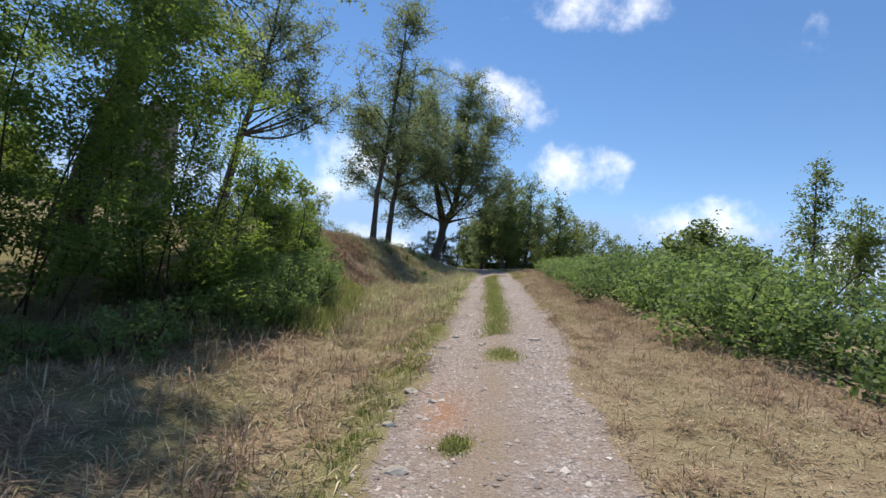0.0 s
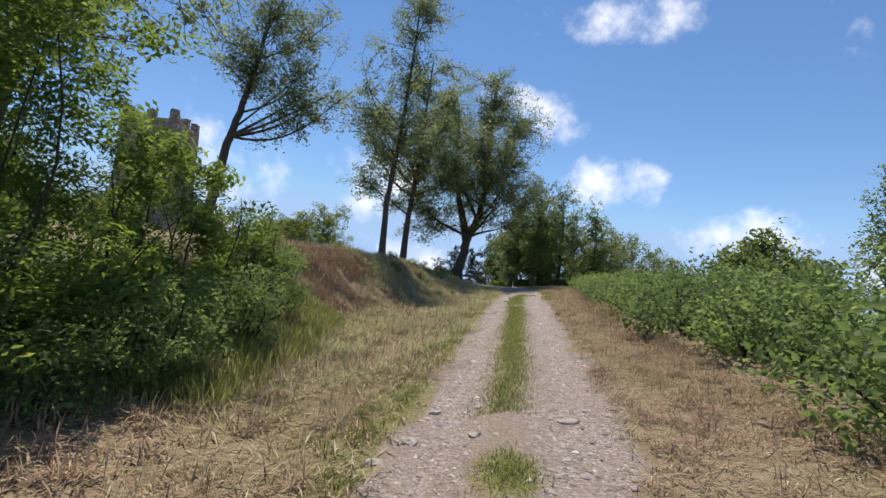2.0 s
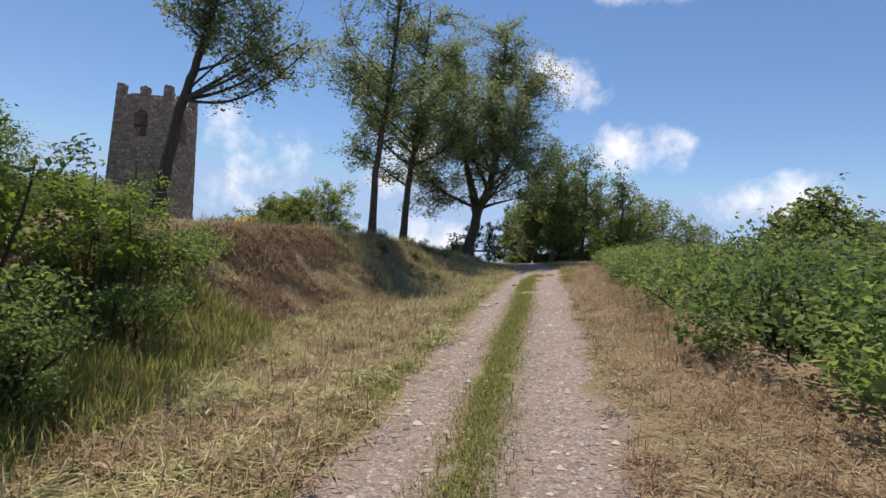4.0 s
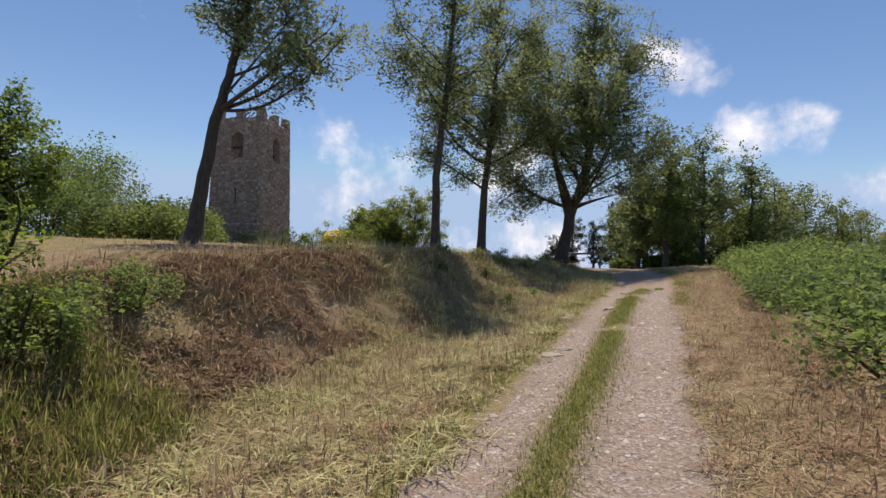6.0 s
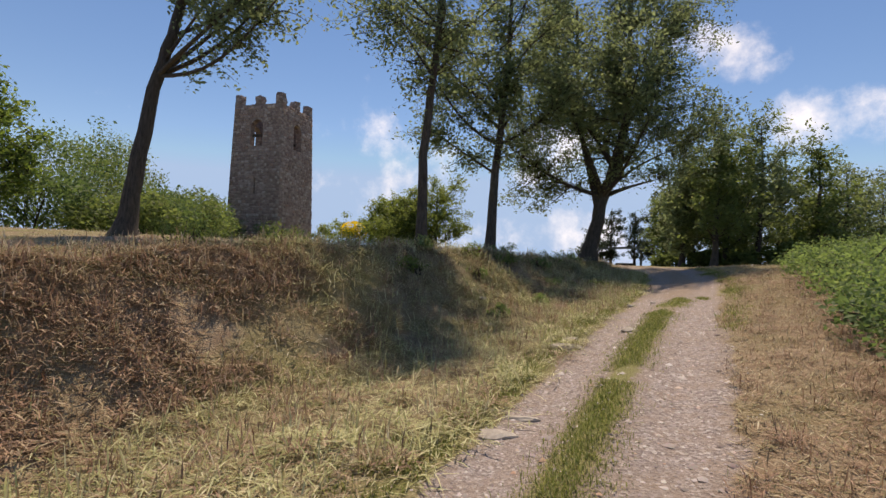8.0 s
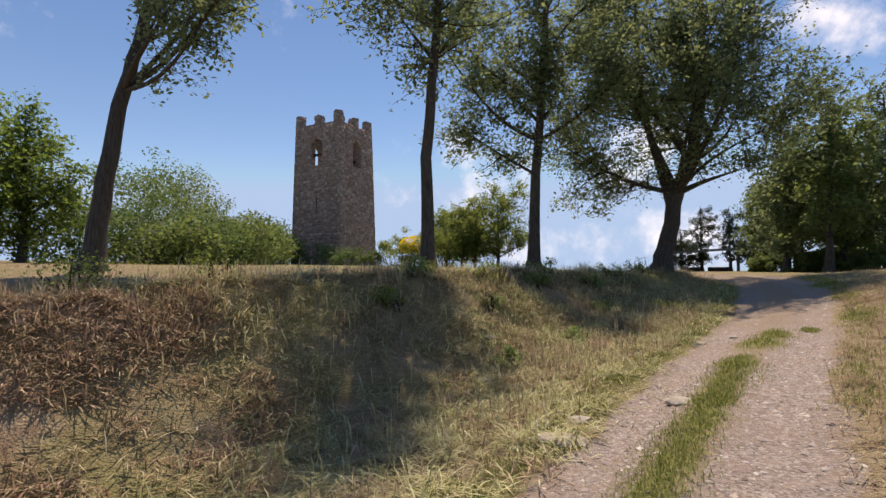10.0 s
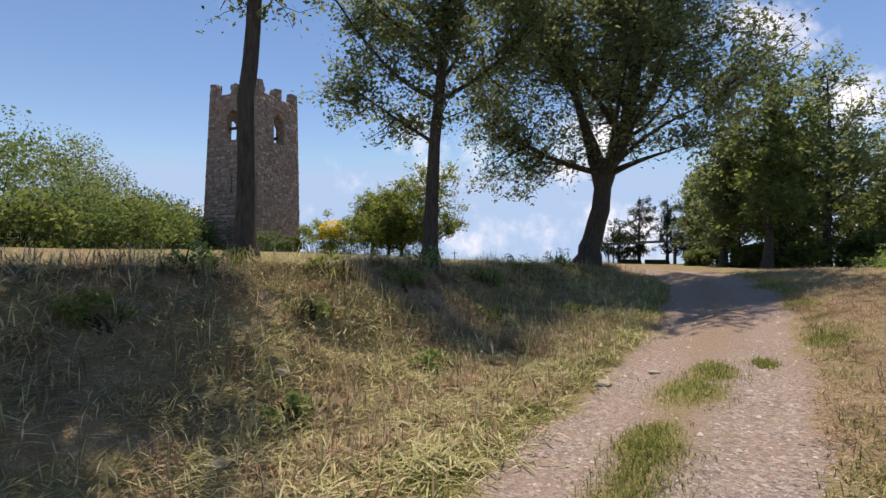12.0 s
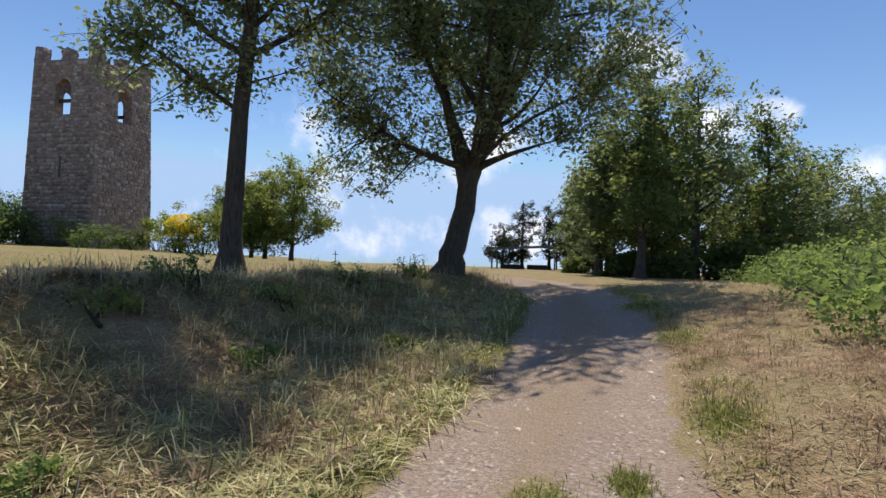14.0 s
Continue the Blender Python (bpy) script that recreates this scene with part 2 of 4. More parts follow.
def stone_piece_material():
    m, nt, b, N, L = nodes_of("rubble_stone_piece")
    info, geo, co = N("ShaderNodeObjectInfo"), N("ShaderNodeNewGeometry"), N("ShaderNodeTexCoord")
    add = N("ShaderNodeMath")
    L(info.outputs["Random"], add.inputs[0])
    L(geo.outputs["Random Per Island"], add.inputs[1])
    fr = N("ShaderNodeMath")
    fr.operation = "FRACT"
    L(add.outputs[0], fr.inputs[0])
    col = ramp_node(nt, fr.outputs[0], [(0.0, (0.17, 0.105, 0.09)), (0.35, (0.31, 0.21, 0.175)), (0.7, (0.42, 0.32, 0.275)), (0.9, (0.58, 0.51, 0.45)), (1.0, (0.36, 0.19, 0.13))])
    n = noise_node(nt, 5.0, 6.0, 0.7, geo.outputs["Position"])
    L(mix_node(nt, 0.4, col.outputs[0], ramp_node(nt, n.outputs["Fac"], [(0.3, (0.12, 0.085, 0.07)), (0.7, (0.45, 0.39, 0.34))]).outputs[0]), b.inputs["Base Color"])
    b.inputs["Roughness"].default_value = 0.93
    bump_node(nt, b, n.outputs["Fac"], 0.6, 0.03)
    return m


GROUND = ground_material()
LEAF_OAK = leaf_material("leaf_mid_green", (0.085, 0.115, 0.060), (0.175, 0.225, 0.115), (0.24, 0.27, 0.14), 0.58)
LEAF_ROBINIA = leaf_material("leaf_robinia", (0.055, 0.090, 0.028), (0.135, 0.205, 0.058), (0.26, 0.32, 0.10), 0.6)
LEAF_BRAMBLE = leaf_material("leaf_bramble", (0.052, 0.090, 0.034), (0.112, 0.178, 0.068), (0.18, 0.23, 0.09), 0.42, 0.62)
LEAF_LIGHT = leaf_material("leaf_bramble_young", (0.075, 0.120, 0.045), (0.160, 0.240, 0.09), (0.25, 0.30, 0.13), 0.52)
LEAF_FAR = leaf_material("leaf_wood", (0.055, 0.085, 0.032), (0.135, 0.185, 0.068), (0.21, 0.23, 0.10), 0.55)
LEAF_FRUIT = leaf_material("leaf_fruit_tree", (0.075, 0.110, 0.036), (0.170, 0.225, 0.074), (0.25, 0.27, 0.11), 0.62)
LEAF_PINE = leaf_material("needle_dark", (0.016, 0.030, 0.014), (0.038, 0.060, 0.026), (0.07, 0.08, 0.03), 0.2)
FLOWER = leaf_material("broom_flower", (0.55, 0.45, 0.02), (0.78, 0.66, 0.04), (0.82, 0.72, 0.08), 0.35)
BARK = bark_material("bark_dark", (0.032, 0.027, 0.023), (0.11, 0.092, 0.078))
BARK_THIN = bark_material("bark_twig", (0.03, 0.022, 0.016), (0.09, 0.07, 0.05), 2.0)
TOWER_STONE = stone_material("tower_rubble_stone", [(0.16, 0.105, 0.09), (0.28, 0.19, 0.158), (0.37, 0.28, 0.24), (0.50, 0.43, 0.37)], 2.7, (0.25, 0.20, 0.175), 0.06)
STONE_PIECE = stone_piece_material()
ROCK = plain_material("pale_limestone", (0.26, 0.225, 0.19), (0.47, 0.43, 0.375), 9.0)
SHED_METAL = plain_material("weathered_sheet_metal", (0.05, 0.065, 0.06), (0.10, 0.12, 0.11), 5.0, 0.55, 0.3)
DARK_WOOD = plain_material("dark_timber", (0.03, 0.024, 0.02), (0.08, 0.065, 0.05), 7.0)
STRAW = island_material("cut_straw", [(0.0, (0.17, 0.115, 0.075)), (0.3, (0.33, 0.255, 0.165)), (0.65, (0.50, 0.42, 0.285)), (0.85, (0.34, 0.33, 0.17)), (1.0, (0.68, 0.61, 0.46))], 0.7, 0.35)
BROWN_STRAW = island_material("dead_bracken", [(0.0, (0.16, 0.095, 0.068)), (0.4, (0.31, 0.20, 0.142)), (0.8, (0.43, 0.31, 0.22)), (1.0, (0.52, 0.42, 0.30))], 0.8, 0.2)
HAY = island_material("pale_hay", [(0.0, (0.27, 0.28, 0.12)), (0.5, (0.47, 0.48, 0.25)), (1.0, (0.68, 0.65, 0.42))], 0.7, 0.35)
BLADE = island_material("green_grass_blade", [(0.0, (0.12, 0.155, 0.04)), (0.45, (0.21, 0.25, 0.07)), (0.75, (0.32, 0.34, 0.12)), (1.0, (0.48, 0.45, 0.22))], 0.6, 0.6)
GRAVEL = island_material("crushed_gravel", [(0.0, (0.18, 0.15, 0.14)), (0.45, (0.295, 0.255, 0.243)), (0.8, (0.38, 0.34, 0.325)), (0.95, (0.52, 0.485, 0.465)), (1.0, (0.36, 0.23, 0.16))])

# ---- the lie of the land ----
ROAD_Z = ((-300, -8), (-60, -5.2), (-20, -2.6), (0, -0.33), (7.3, 0.4), (10.4, 0.82), (12.3, 1.03), (21.8, 1.9), (23.2, 2.02), (27.6, 2.33), (31.8, 2.62), (36, 2.95), (41, 3.3), (46, 3.55), (52, 3.7), (400, 3.7))
ROAD_X = ((-60, -6), (-8, -1.2), (0, -0.1), (5, 0.4), (7.7, 0.7), (10.3, 1.0), (12, 1.15), (15.5, 1.38), (17.5, 1.5), (21, 1.8), (25, 2.1), (29, 2.35), (32, 2.75), (35, 3.0), (38, 3.1), (42, 2.95), (45, 2.3), (48, 1.0), (51, -1.2), (54, -4.6), (58, -12), (62, -22))
FOOT_X = ((-60, -9), (0, -1.9), (12, -1.8), (16, -2.1), (20, -2.4), (24, -1.9), (27, -1.2), (30, -0.3), (33, 0.7), (37, 1.2), (42, 1.1), (46, 0.5), (60, -4))
CREST_X = ((-60, -13), (0, -6.0), (14, -5.6), (20, -5.8), (25, -5.4), (29, -4.2), (33, -3.6), (37, -3.2), (41, -2.4), (45, -0.9), (48, 0.0), (60, -1))
HEDGE_X = ((-60, 0), (0, 5.2), (6, 4.8), (7.5, 4.4), (10.4, 3.95), (15, 3.95), (17, 4.0), (20, 4.25), (24, 4.85), (27.3, 5.15), (30, 5.6), (35, 6.4), (39.5, 6.9), (46, 7.8), (52, 9), (60, 12))


def lerp(table, y):
    a = np.array(table, float)
    # soften the bends of the table
    return sum(np.interp(np.asarray(y, float) + o, a[:, 0], a[:, 1]) for o in (-1.6, -0.8, 0, 0.8, 1.6)) / 5


def sstep(t):
    t = np.clip(t, 0, 1)
    return t * t * (3 - 2 * t)


def wob(x, y, s, k=0.0):
    """Soft unevenness between about -1 and 1."""
    return (np.sin(x * s * 1.7 + y * s * 0.9 + k) + np.sin(x * s * -0.8 + y * s * 1.9 + 1.3 + k) + np.sin(x * s * 2.9 - y * s * 2.3 + 4.1 + k)) / 3


def vnoise(x, y, cell, seed=0.0):
    """Smooth lattice noise between -1 and 1."""
    u, v = x / cell, y / cell
    i, j = np.floor(u), np.floor(v)
    fu, fv = sstep(u - i), sstep(v - j)

    def h(a, b):
        s = np.sin(a * 127.1 + b * 311.7 + seed * 74.7) * 43758.5453
        return 2 * (s - np.floor(s)) - 1
    return (h(i, j) * (1 - fu) + h(i + 1, j) * fu) * (1 - fv) + (h(i, j + 1) * (1 - fu) + h(i + 1, j + 1) * fu) * fv


def lumps(x, y):
    return 0.55 * vnoise(x, y, 0.62, 1) + 0.45 * vnoise(x, y, 0.27, 2) + 0.5 * vnoise(x, y, 1.7, 3)


def plateau(x, y):
    base = np.interp(y, [-60, 0, 8, 12, 16, 20, 28], [-4.5, -0.4, 0.4, 1.4, 2.5, 3.25, 3.78])
    rise = 0.026 * np.clip(-x - 4, 0, 60) * (1 - sstep((y - 68) / 22)) * sstep((y - 8) / 16)
    return base + rise


def height(x, y):
    x, y = np.asarray(x, float), np.asarray(y, float)
    rz, xc = lerp(ROAD_Z, y), lerp(ROAD_X, y)
    dx = x - xc
    tilt = 0.12 * (1 - sstep((y - 42) / 8))
    road = rz + tilt * dx * np.exp(-(dx / 4) ** 2) + 0.05 * np.exp(-(dx / 0.28) ** 2) - 0.035 * np.exp(-((np.abs(dx) - 0.72) / 0.25) ** 2) + 0.012 * wob(x, y, 3.0)
    fx, cx = lerp(FOOT_X, y), lerp(CREST_X, y)
    verge = -tilt * np.clip(xc - x, 0, 20)
    foot_z = rz - tilt * np.clip(xc - fx, 0, 20)
    t = (fx - x) / np.maximum(fx - cx, 0.8)
    pz = np.maximum(plateau(x, y), foot_z)
    mound = sstep((y - 26) / 8)
    rise = (1 - mound) * (0.25 * np.clip(t, 0, 1) + 0.75 * sstep((t - 0.12) / 0.88)) + mound * (0.40 * np.clip(t, 0, 1) + 0.60 * sstep((t - 0.42) / 0.5))
    bank = foot_z + (pz - foot_z) * rise
    left = np.where(x < fx, bank, rz + verge)
    left = left + 0.09 * sstep(t * 2) * sstep(3 - 2 * t) * wob(x, y, 1.3) + (0.06 + 0.06 * sstep(t * 2) * sstep(3 - 2 * t)) * sstep(np.abs(dx) - 1.0) * lumps(x, y)
    hx = lerp(HEDGE_X, y)
    right = rz + tilt * np.clip(dx, 0, 3.6) + 0.04 * sstep(dx - 1.0) * lumps(x, y)
    right = right - 0.10 * np.clip(x - hx - 1.5, 0, 90) * (1 - 0.75 * sstep((y - 44) / 20))
    z = np.where(dx < -1.0, left, np.where(dx > 1.0, right, road))
    s = sstep((np.abs(dx) - 0.85) / 0.6)
    z = np.where(np.abs(dx) < 1.45, road * (1 - s) + np.where(dx < 0, left, right) * s, z)
    far = np.clip(np.hypot(x + 10, y - 40) - 62, 0, 220)
    return z - 0.16 * far


def ground_at(x, y):
    return float(height(np.array([x]), np.array([y]))[0])


def mesh_of(name, verts, faces, mat):
    me = bpy.data.meshes.new(name)
    verts, faces = np.asarray(verts, np.float32), np.asarray(faces, np.int32)
    n = faces.shape[1]
    me.vertices.add(len(verts))
    me.vertices.foreach_set("co", verts.ravel())
    me.loops.add(faces.size)
    me.loops.foreach_set("vertex_index", faces.ravel())
    me.polygons.add(len(faces))
    me.polygons.foreach_set("loop_start", np.arange(0, faces.size, n, dtype=np.int32))
    me.update(calc_edges=True)
    if mat is not None:
        me.materials.append(mat)
    return me


PATCHES = ((0.9, 9.0, 0.3), (0.06, 5.5, 0.16), (2.62, 31.1, 0.42), (2.85, 31.9, 0.3), (2.3, 29.6, 0.3), (2.2, 27.4, 0.26), (4.25, 33.6, 0.25), (4.2, 40.5, 0.5), (3.4, 32.5, 0.14), (4.35, 37, 0.3))


def build_ground():
    def lines(lo, hi, step, reach):
        mid = list(np.arange(lo, hi, step))
        out, d = [], step
        p = hi
        while p < reach:
            out.append(p)
            d *= 1.16
            p += d
        out.append(reach)
        back, d, p = [], step, lo
        while p > -reach:
            d *= 1.16
            p -= d
            back.append(max(p, -reach))
        return np.array(back[::-1] + mid + out)
    xs, ys = lines(-9, 8, 0.16, 2500), lines(-4, 50, 0.2, 2500)
    X, Y = np.meshgrid(xs, ys)
    Z = height(X, Y)
    nx, ny = len(xs), len(ys)
    i = (np.arange(ny - 1)[:, None] * nx + np.arange(nx - 1)[None, :]).ravel()
    me = mesh_of("ground", np.stack([X, Y, Z], -1).reshape(-1, 3), np.stack([i, i + 1, i + nx + 1, i + nx], -1), GROUND)
    me.polygons.foreach_set("use_smooth", np.ones(len(i), bool))
    xc = lerp(ROAD_X, Y)
    dx = X - xc
    gravel = sstep((1.3 + 0.2 * vnoise(X, Y, 0.9, 11) + 0.1 * vnoise(X, Y, 0.35, 12) - np.abs(dx)) / 0.34)
    strip = np.exp(-((dx + 0.1) / 0.27) ** 2) * sstep((Y - 10.5) / 3) * sstep((30.5 - Y) / 3) * (0.75 + 0.25 * wob(X, Y, 0.9))
    for px, py, pr in PATCHES:
        strip = np.maximum(strip, np.exp(-((X - px) / pr) ** 2 - ((Y - py) / (1.5 * pr)) ** 2))
    strip = np.maximum(strip, np.exp(-((dx + 0.08) / 0.30) ** 2) * 0.5 * (wob(X, Y, 1.1, 2) > 0.1) * sstep((Y - 9) / 3) * sstep((32 - Y) / 2))
    gravel = gravel * (1 - 0.55 * np.exp(-((dx + 0.08) / 0.34) ** 2) * (0.5 + 0.5 * vnoise(X, Y, 0.7, 21)))
    gravel = gravel * (1 - 0.95 * strip) * (1 - sstep((Y - 52) / 6))
    green = np.clip(0.9 * strip + 0.55 * np.exp(-((dx + 1.35) / 0.3) ** 2) + 0.35 * sstep(-(dx + 2)) * (wob(X, Y, 0.8, 1) > 0.0) + 0.25 * sstep((Y - 34) / 6), 0, 1)
    red = 0.8 * np.exp(-((X + 0.04) / 0.26) ** 2 - ((Y - 6.6) / 0.9) ** 2)
    bare = np.clip(0.75 * np.exp(-((dx + 0.08) / 0.3) ** 2) + 0.5 * sstep((np.abs(dx) - 0.85) / 0.4) + 0.5 * sstep((Y - 29) / 5) + 0.35 * vnoise(X, Y, 0.8, 23), 0, 1)
    col = np.stack([gravel, green, red, bare], -1).reshape(-1, 4).astype(np.float32)
    ca = me.color_attributes.new("cover", "FLOAT_COLOR", "POINT")
    ca.data.foreach_set("color", col.ravel())
    tagged(new("ground", me), "hillside of dry mown grass with a rutted gravel track", "ground", kind="structure")


build_ground()

# ---- makers ----


def part(name, me, parent, label=""):
    ob = new(name, me)
    ob.parent = parent
    return tagged(ob, label)


def thing(name, at, label, category, group=""):
    ob = new(name)
    ob.empty_display_size = 0.2
    ob.location = at
    return tagged(ob, label, category, group)


def tubes_mesh(name, paths, mat, sides=7):
    """Tapered tubes along paths of (points, radii), joined into one mesh."""
    V, F, base = [], [], 0
    for pts, rad in paths:
        pts = np.asarray(pts, float)
        tang = np.gradient(pts, axis=0)
        tang /= np.linalg.norm(tang, axis=1, keepdims=True) + 1e-9
        ref = np.array([0.31, 0.95, 0.05]) if abs(tang[0, 2]) > 0.5 else np.array([0.1, 0.05, 1.0])
        a = np.cross(tang, ref)
        a /= np.linalg.norm(a, axis=1, keepdims=True) + 1e-9
        b = np.cross(tang, a)
        ang = np.arange(sides) * 2 * np.pi / sides
        r = np.asarray(rad, float)[:, None, None]
        ring = pts[:, None] + r * (np.cos(ang)[None, :, None] * a[:, None] + np.sin(ang)[None, :, None] * b[:, None])
        V.append(ring.reshape(-1, 3))
        n = len(pts)
        i = np.arange(n - 1)[:, None] * sides + np.arange(sides)[None, :]
        j = np.arange(n - 1)[:, None] * sides + (np.arange(sides)[None, :] + 1) % sides
        F.append(np.stack([i, j, j + sides, i + sides], -1).reshape(-1, 4) + base)
        base += n * sides
    me = mesh_of(name, np.concatenate(V), np.concatenate(F), mat)
    me.polygons.foreach_set("use_smooth", np.ones(len(me.polygons), bool))
    return me


def leaves_mesh(name, rng, centres, size, mat, aspect=0.5, droop=0.2, spread=0.35, lean=None):
    """Folded leaves, two triangles each, at the given places."""
    n = len(centres)
    d = rng.normal(size=(n, 3))
    d[:, 2] = d[:, 2] * 0.6 - droop
    if lean is not None:
        d += lean
    d /= np.linalg.norm(d, axis=1, keepdims=True)
    up = rng.normal(size=(n, 3)) * 0.7 + [0, 0, 0.8]
    s = np.cross(d, up)
    s /= np.linalg.norm(s, axis=1, keepdims=True) + 1e-9
    nrm = np.cross(s, d)
    ln = (size * (1 + spread * rng.normal(size=n))).clip(size * 0.4, size * 1.9)[:, None]
    c = np.asarray(centres)
    v = np.stack([c - d * ln * 0.5, c + s * ln * aspect * 0.5 + nrm * ln * 0.10, c + d * ln * 0.5, c - s * ln * aspect * 0.5 + nrm * ln * 0.10], 1)
    i = np.arange(n)[:, None] * 4
    f = np.concatenate([i + [0, 1, 2], i + [0, 2, 3]], 1).reshape(-1, 3)
    return mesh_of(name, v.reshape(-1, 3), f, mat)


def compound_leaves_mesh(name, rng, centres, size, mat, pairs=3):
    """Feathered leaves: a row of leaflet pairs along a bowed stalk."""
    n = len(centres)
    d = rng.normal(size=(n, 3))
    d[:, 2] = d[:, 2] * 0.5 - 0.25
    d /= np.linalg.norm(d, axis=1, keepdims=True)
    up = rng.normal(size=(n, 3)) * 0.5 + [0, 0, 1.0]
    s = np.cross(d, up)
    s /= np.linalg.norm(s, axis=1, keepdims=True) + 1e-9
    nrm = np.cross(s, d)
    ln = (size * (1 + 0.3 * rng.normal(size=n))).clip(size * 0.5, size * 1.7)[:, None]
    V = []
    for k in range(pairs):
        t = (k + 0.5) / pairs
        root = centres + d * ln * (t - 0.5) - nrm * ln * 0.25 * t * t
        for sg in (-1, 1):
            out = s * sg * 0.9 + d * 0.35
            L = ln * 0.38 * (1 - 0.35 * abs(t - 0.45))
            tip = root + out * L
            m = root + out * L * 0.5
            V.append(np.stack([root, m + d * L * 0.25 + nrm * L * 0.05, tip, m - d * L * 0.25 + nrm * L * 0.05], 1))
    v = np.concatenate(V, 0)
    i = np.arange(len(v))[:, None] * 4
    f = np.concatenate([i + [0, 1, 2], i + [0, 2, 3]], 1).reshape(-1, 3)
    return mesh_of(name, v.reshape(-1, 3), f, mat)


def bent(a, b, rng, n=6, sag=0.08, rise=0.0):
    a, b = np.asarray(a, float), np.asarray(b, float)
    t = np.linspace(0, 1, n)[:, None]
    p = a + (b - a) * t
    L = np.linalg.norm(b - a)
    k = rng.normal(size=3) * sag * L
    p = p + np.sin(t * np.pi) * k + rise * L * np.sin(t * np.pi) * [0, 0, 1.0]
    return p


def crown_points(rng, lobes, n, shell=0.55):
    """Places in a union of ellipsoids (x, y, z, rx, ry, rz), denser outwards."""
    vol = np.array([l[3] * l[4] * l[5] for l in lobes]) ** 0.8
    pick = rng.choice(len(lobes), n, p=vol / vol.sum())
    L = np.array(lobes)[pick]
    d = rng.normal(size=(n, 3))
    d /= np.linalg.norm(d, axis=1, keepdims=True)
    r = rng.uniform(size=(n, 1)) ** (1 / 3)
    r = shell + (1 - shell) * r if shell else r
    r = np.where(rng.uniform(size=(n, 1)) < 0.35, rng.uniform(0.2, 1, (n, 1)), r)
    return L[:, :3] + d * r * L[:, 3:]


def tree(name, at, rng, trunk, rad, lobes, tips, per_tip, leaf, leaf_mat, label, clump=0.55, group="", twigs=4, bark=None, fork=0.35, category="tree", aspect=0.55, mains=12, near=True, steep=0.9):
    """A tapered trunk along local points, main branches, finer ones that leave them, twigs and leaves in clumps."""
    root = thing(name, at, label, category, group)
    trunk = np.asarray(trunk, float)
    t = np.linspace(0, len(trunk) - 1, 4 * len(trunk))
    fine = np.stack([np.interp(t, np.arange(len(trunk)), trunk[:, k]) for k in range(3)], 1)
    fine[2:-1, :2] += rng.normal(size=(len(fine) - 3, 2)) * rad * 0.08
    u = np.clip(fine[:, 2], 0, None) / fine[-1, 2]
    radii = rad * (1 - 0.85 * u ** 0.9) * (1 + 0.8 * np.exp(-fine[:, 2].clip(0) / 0.35))
    H = fine[-1, 2]
    main_paths = []
    goals = crown_points(rng, lobes, mains, 0.6)
    for e in goals:
        axis = np.array([np.interp(e[2], fine[:, 2], fine[:, 0]), np.interp(e[2], fine[:, 2], fine[:, 1])])
        out = np.hypot(*(e[:2] - axis))
        want = np.clip(e[2] - steep * out - 0.3, fork * H, 0.95 * H)
        k = int(np.argmin(np.abs(fine[:, 2] - want)))
        p = bent(fine[k], e, rng, 9, 0.06, -0.05)
        main_paths.append((p, np.linspace(max(0.035, radii[k] * rng.uniform(0.35, 0.55)), 0.02, 9)))
    nodes = np.concatenate([p[2:] for p, _ in main_paths] + [fine[fine[:, 2] > fork * H]])
    node_r = np.concatenate([r[2:] for _, r in main_paths] + [radii[fine[:, 2] > fork * H]])
    fine_paths, leaf_at = [], []
    for e in crown_points(rng, lobes, tips):
        d = np.linalg.norm(nodes - e, axis=1) + 0.8 * np.maximum(nodes[:, 2] - e[2] + 0.3, 0)
        k = int(np.argmin(d))
        p = bent(nodes[k], e, rng, 5, 0.10, 0.04)
        fine_paths.append((p, np.linspace(min(0.028, node_r[k] * 0.6), 0.008, 5)))
        for _ in range(twigs):
            q0 = p[rng.integers(1, 5)]
            q1 = q0 + rng.normal(size=3).clip(-1.2, 1.2) * clump * [1, 1, 0.75]
            if near:
                fine_paths.append((bent(q0, q1, rng, 3, 0.1), [0.009, 0.007, 0.004]))
            m = max(1, per_tip // twigs)
            w = rng.uniform(0, 1.05, (m, 1))
            leaf_at.append(q0 + (q1 - q0) * w + rng.normal(size=(m, 3)).clip(-1.4, 1.4) * clump * 0.34)
    part("trunk", tubes_mesh("trunk", [(fine, radii)], bark or BARK, 12), root)
    if near:
        for p in main_paths:
            part("branch", tubes_mesh("branch", [p], bark or BARK, 7), root)
    else:
        fine_paths += main_paths
    tagged(part("brushwood", tubes_mesh("brushwood", fine_paths, BARK_THIN, 3), root), kind="stuff")
    tagged(part("crown", leaves_mesh("crown", rng, np.concatenate(leaf_at), leaf, leaf_mat, aspect), root), kind="stuff")
    return root


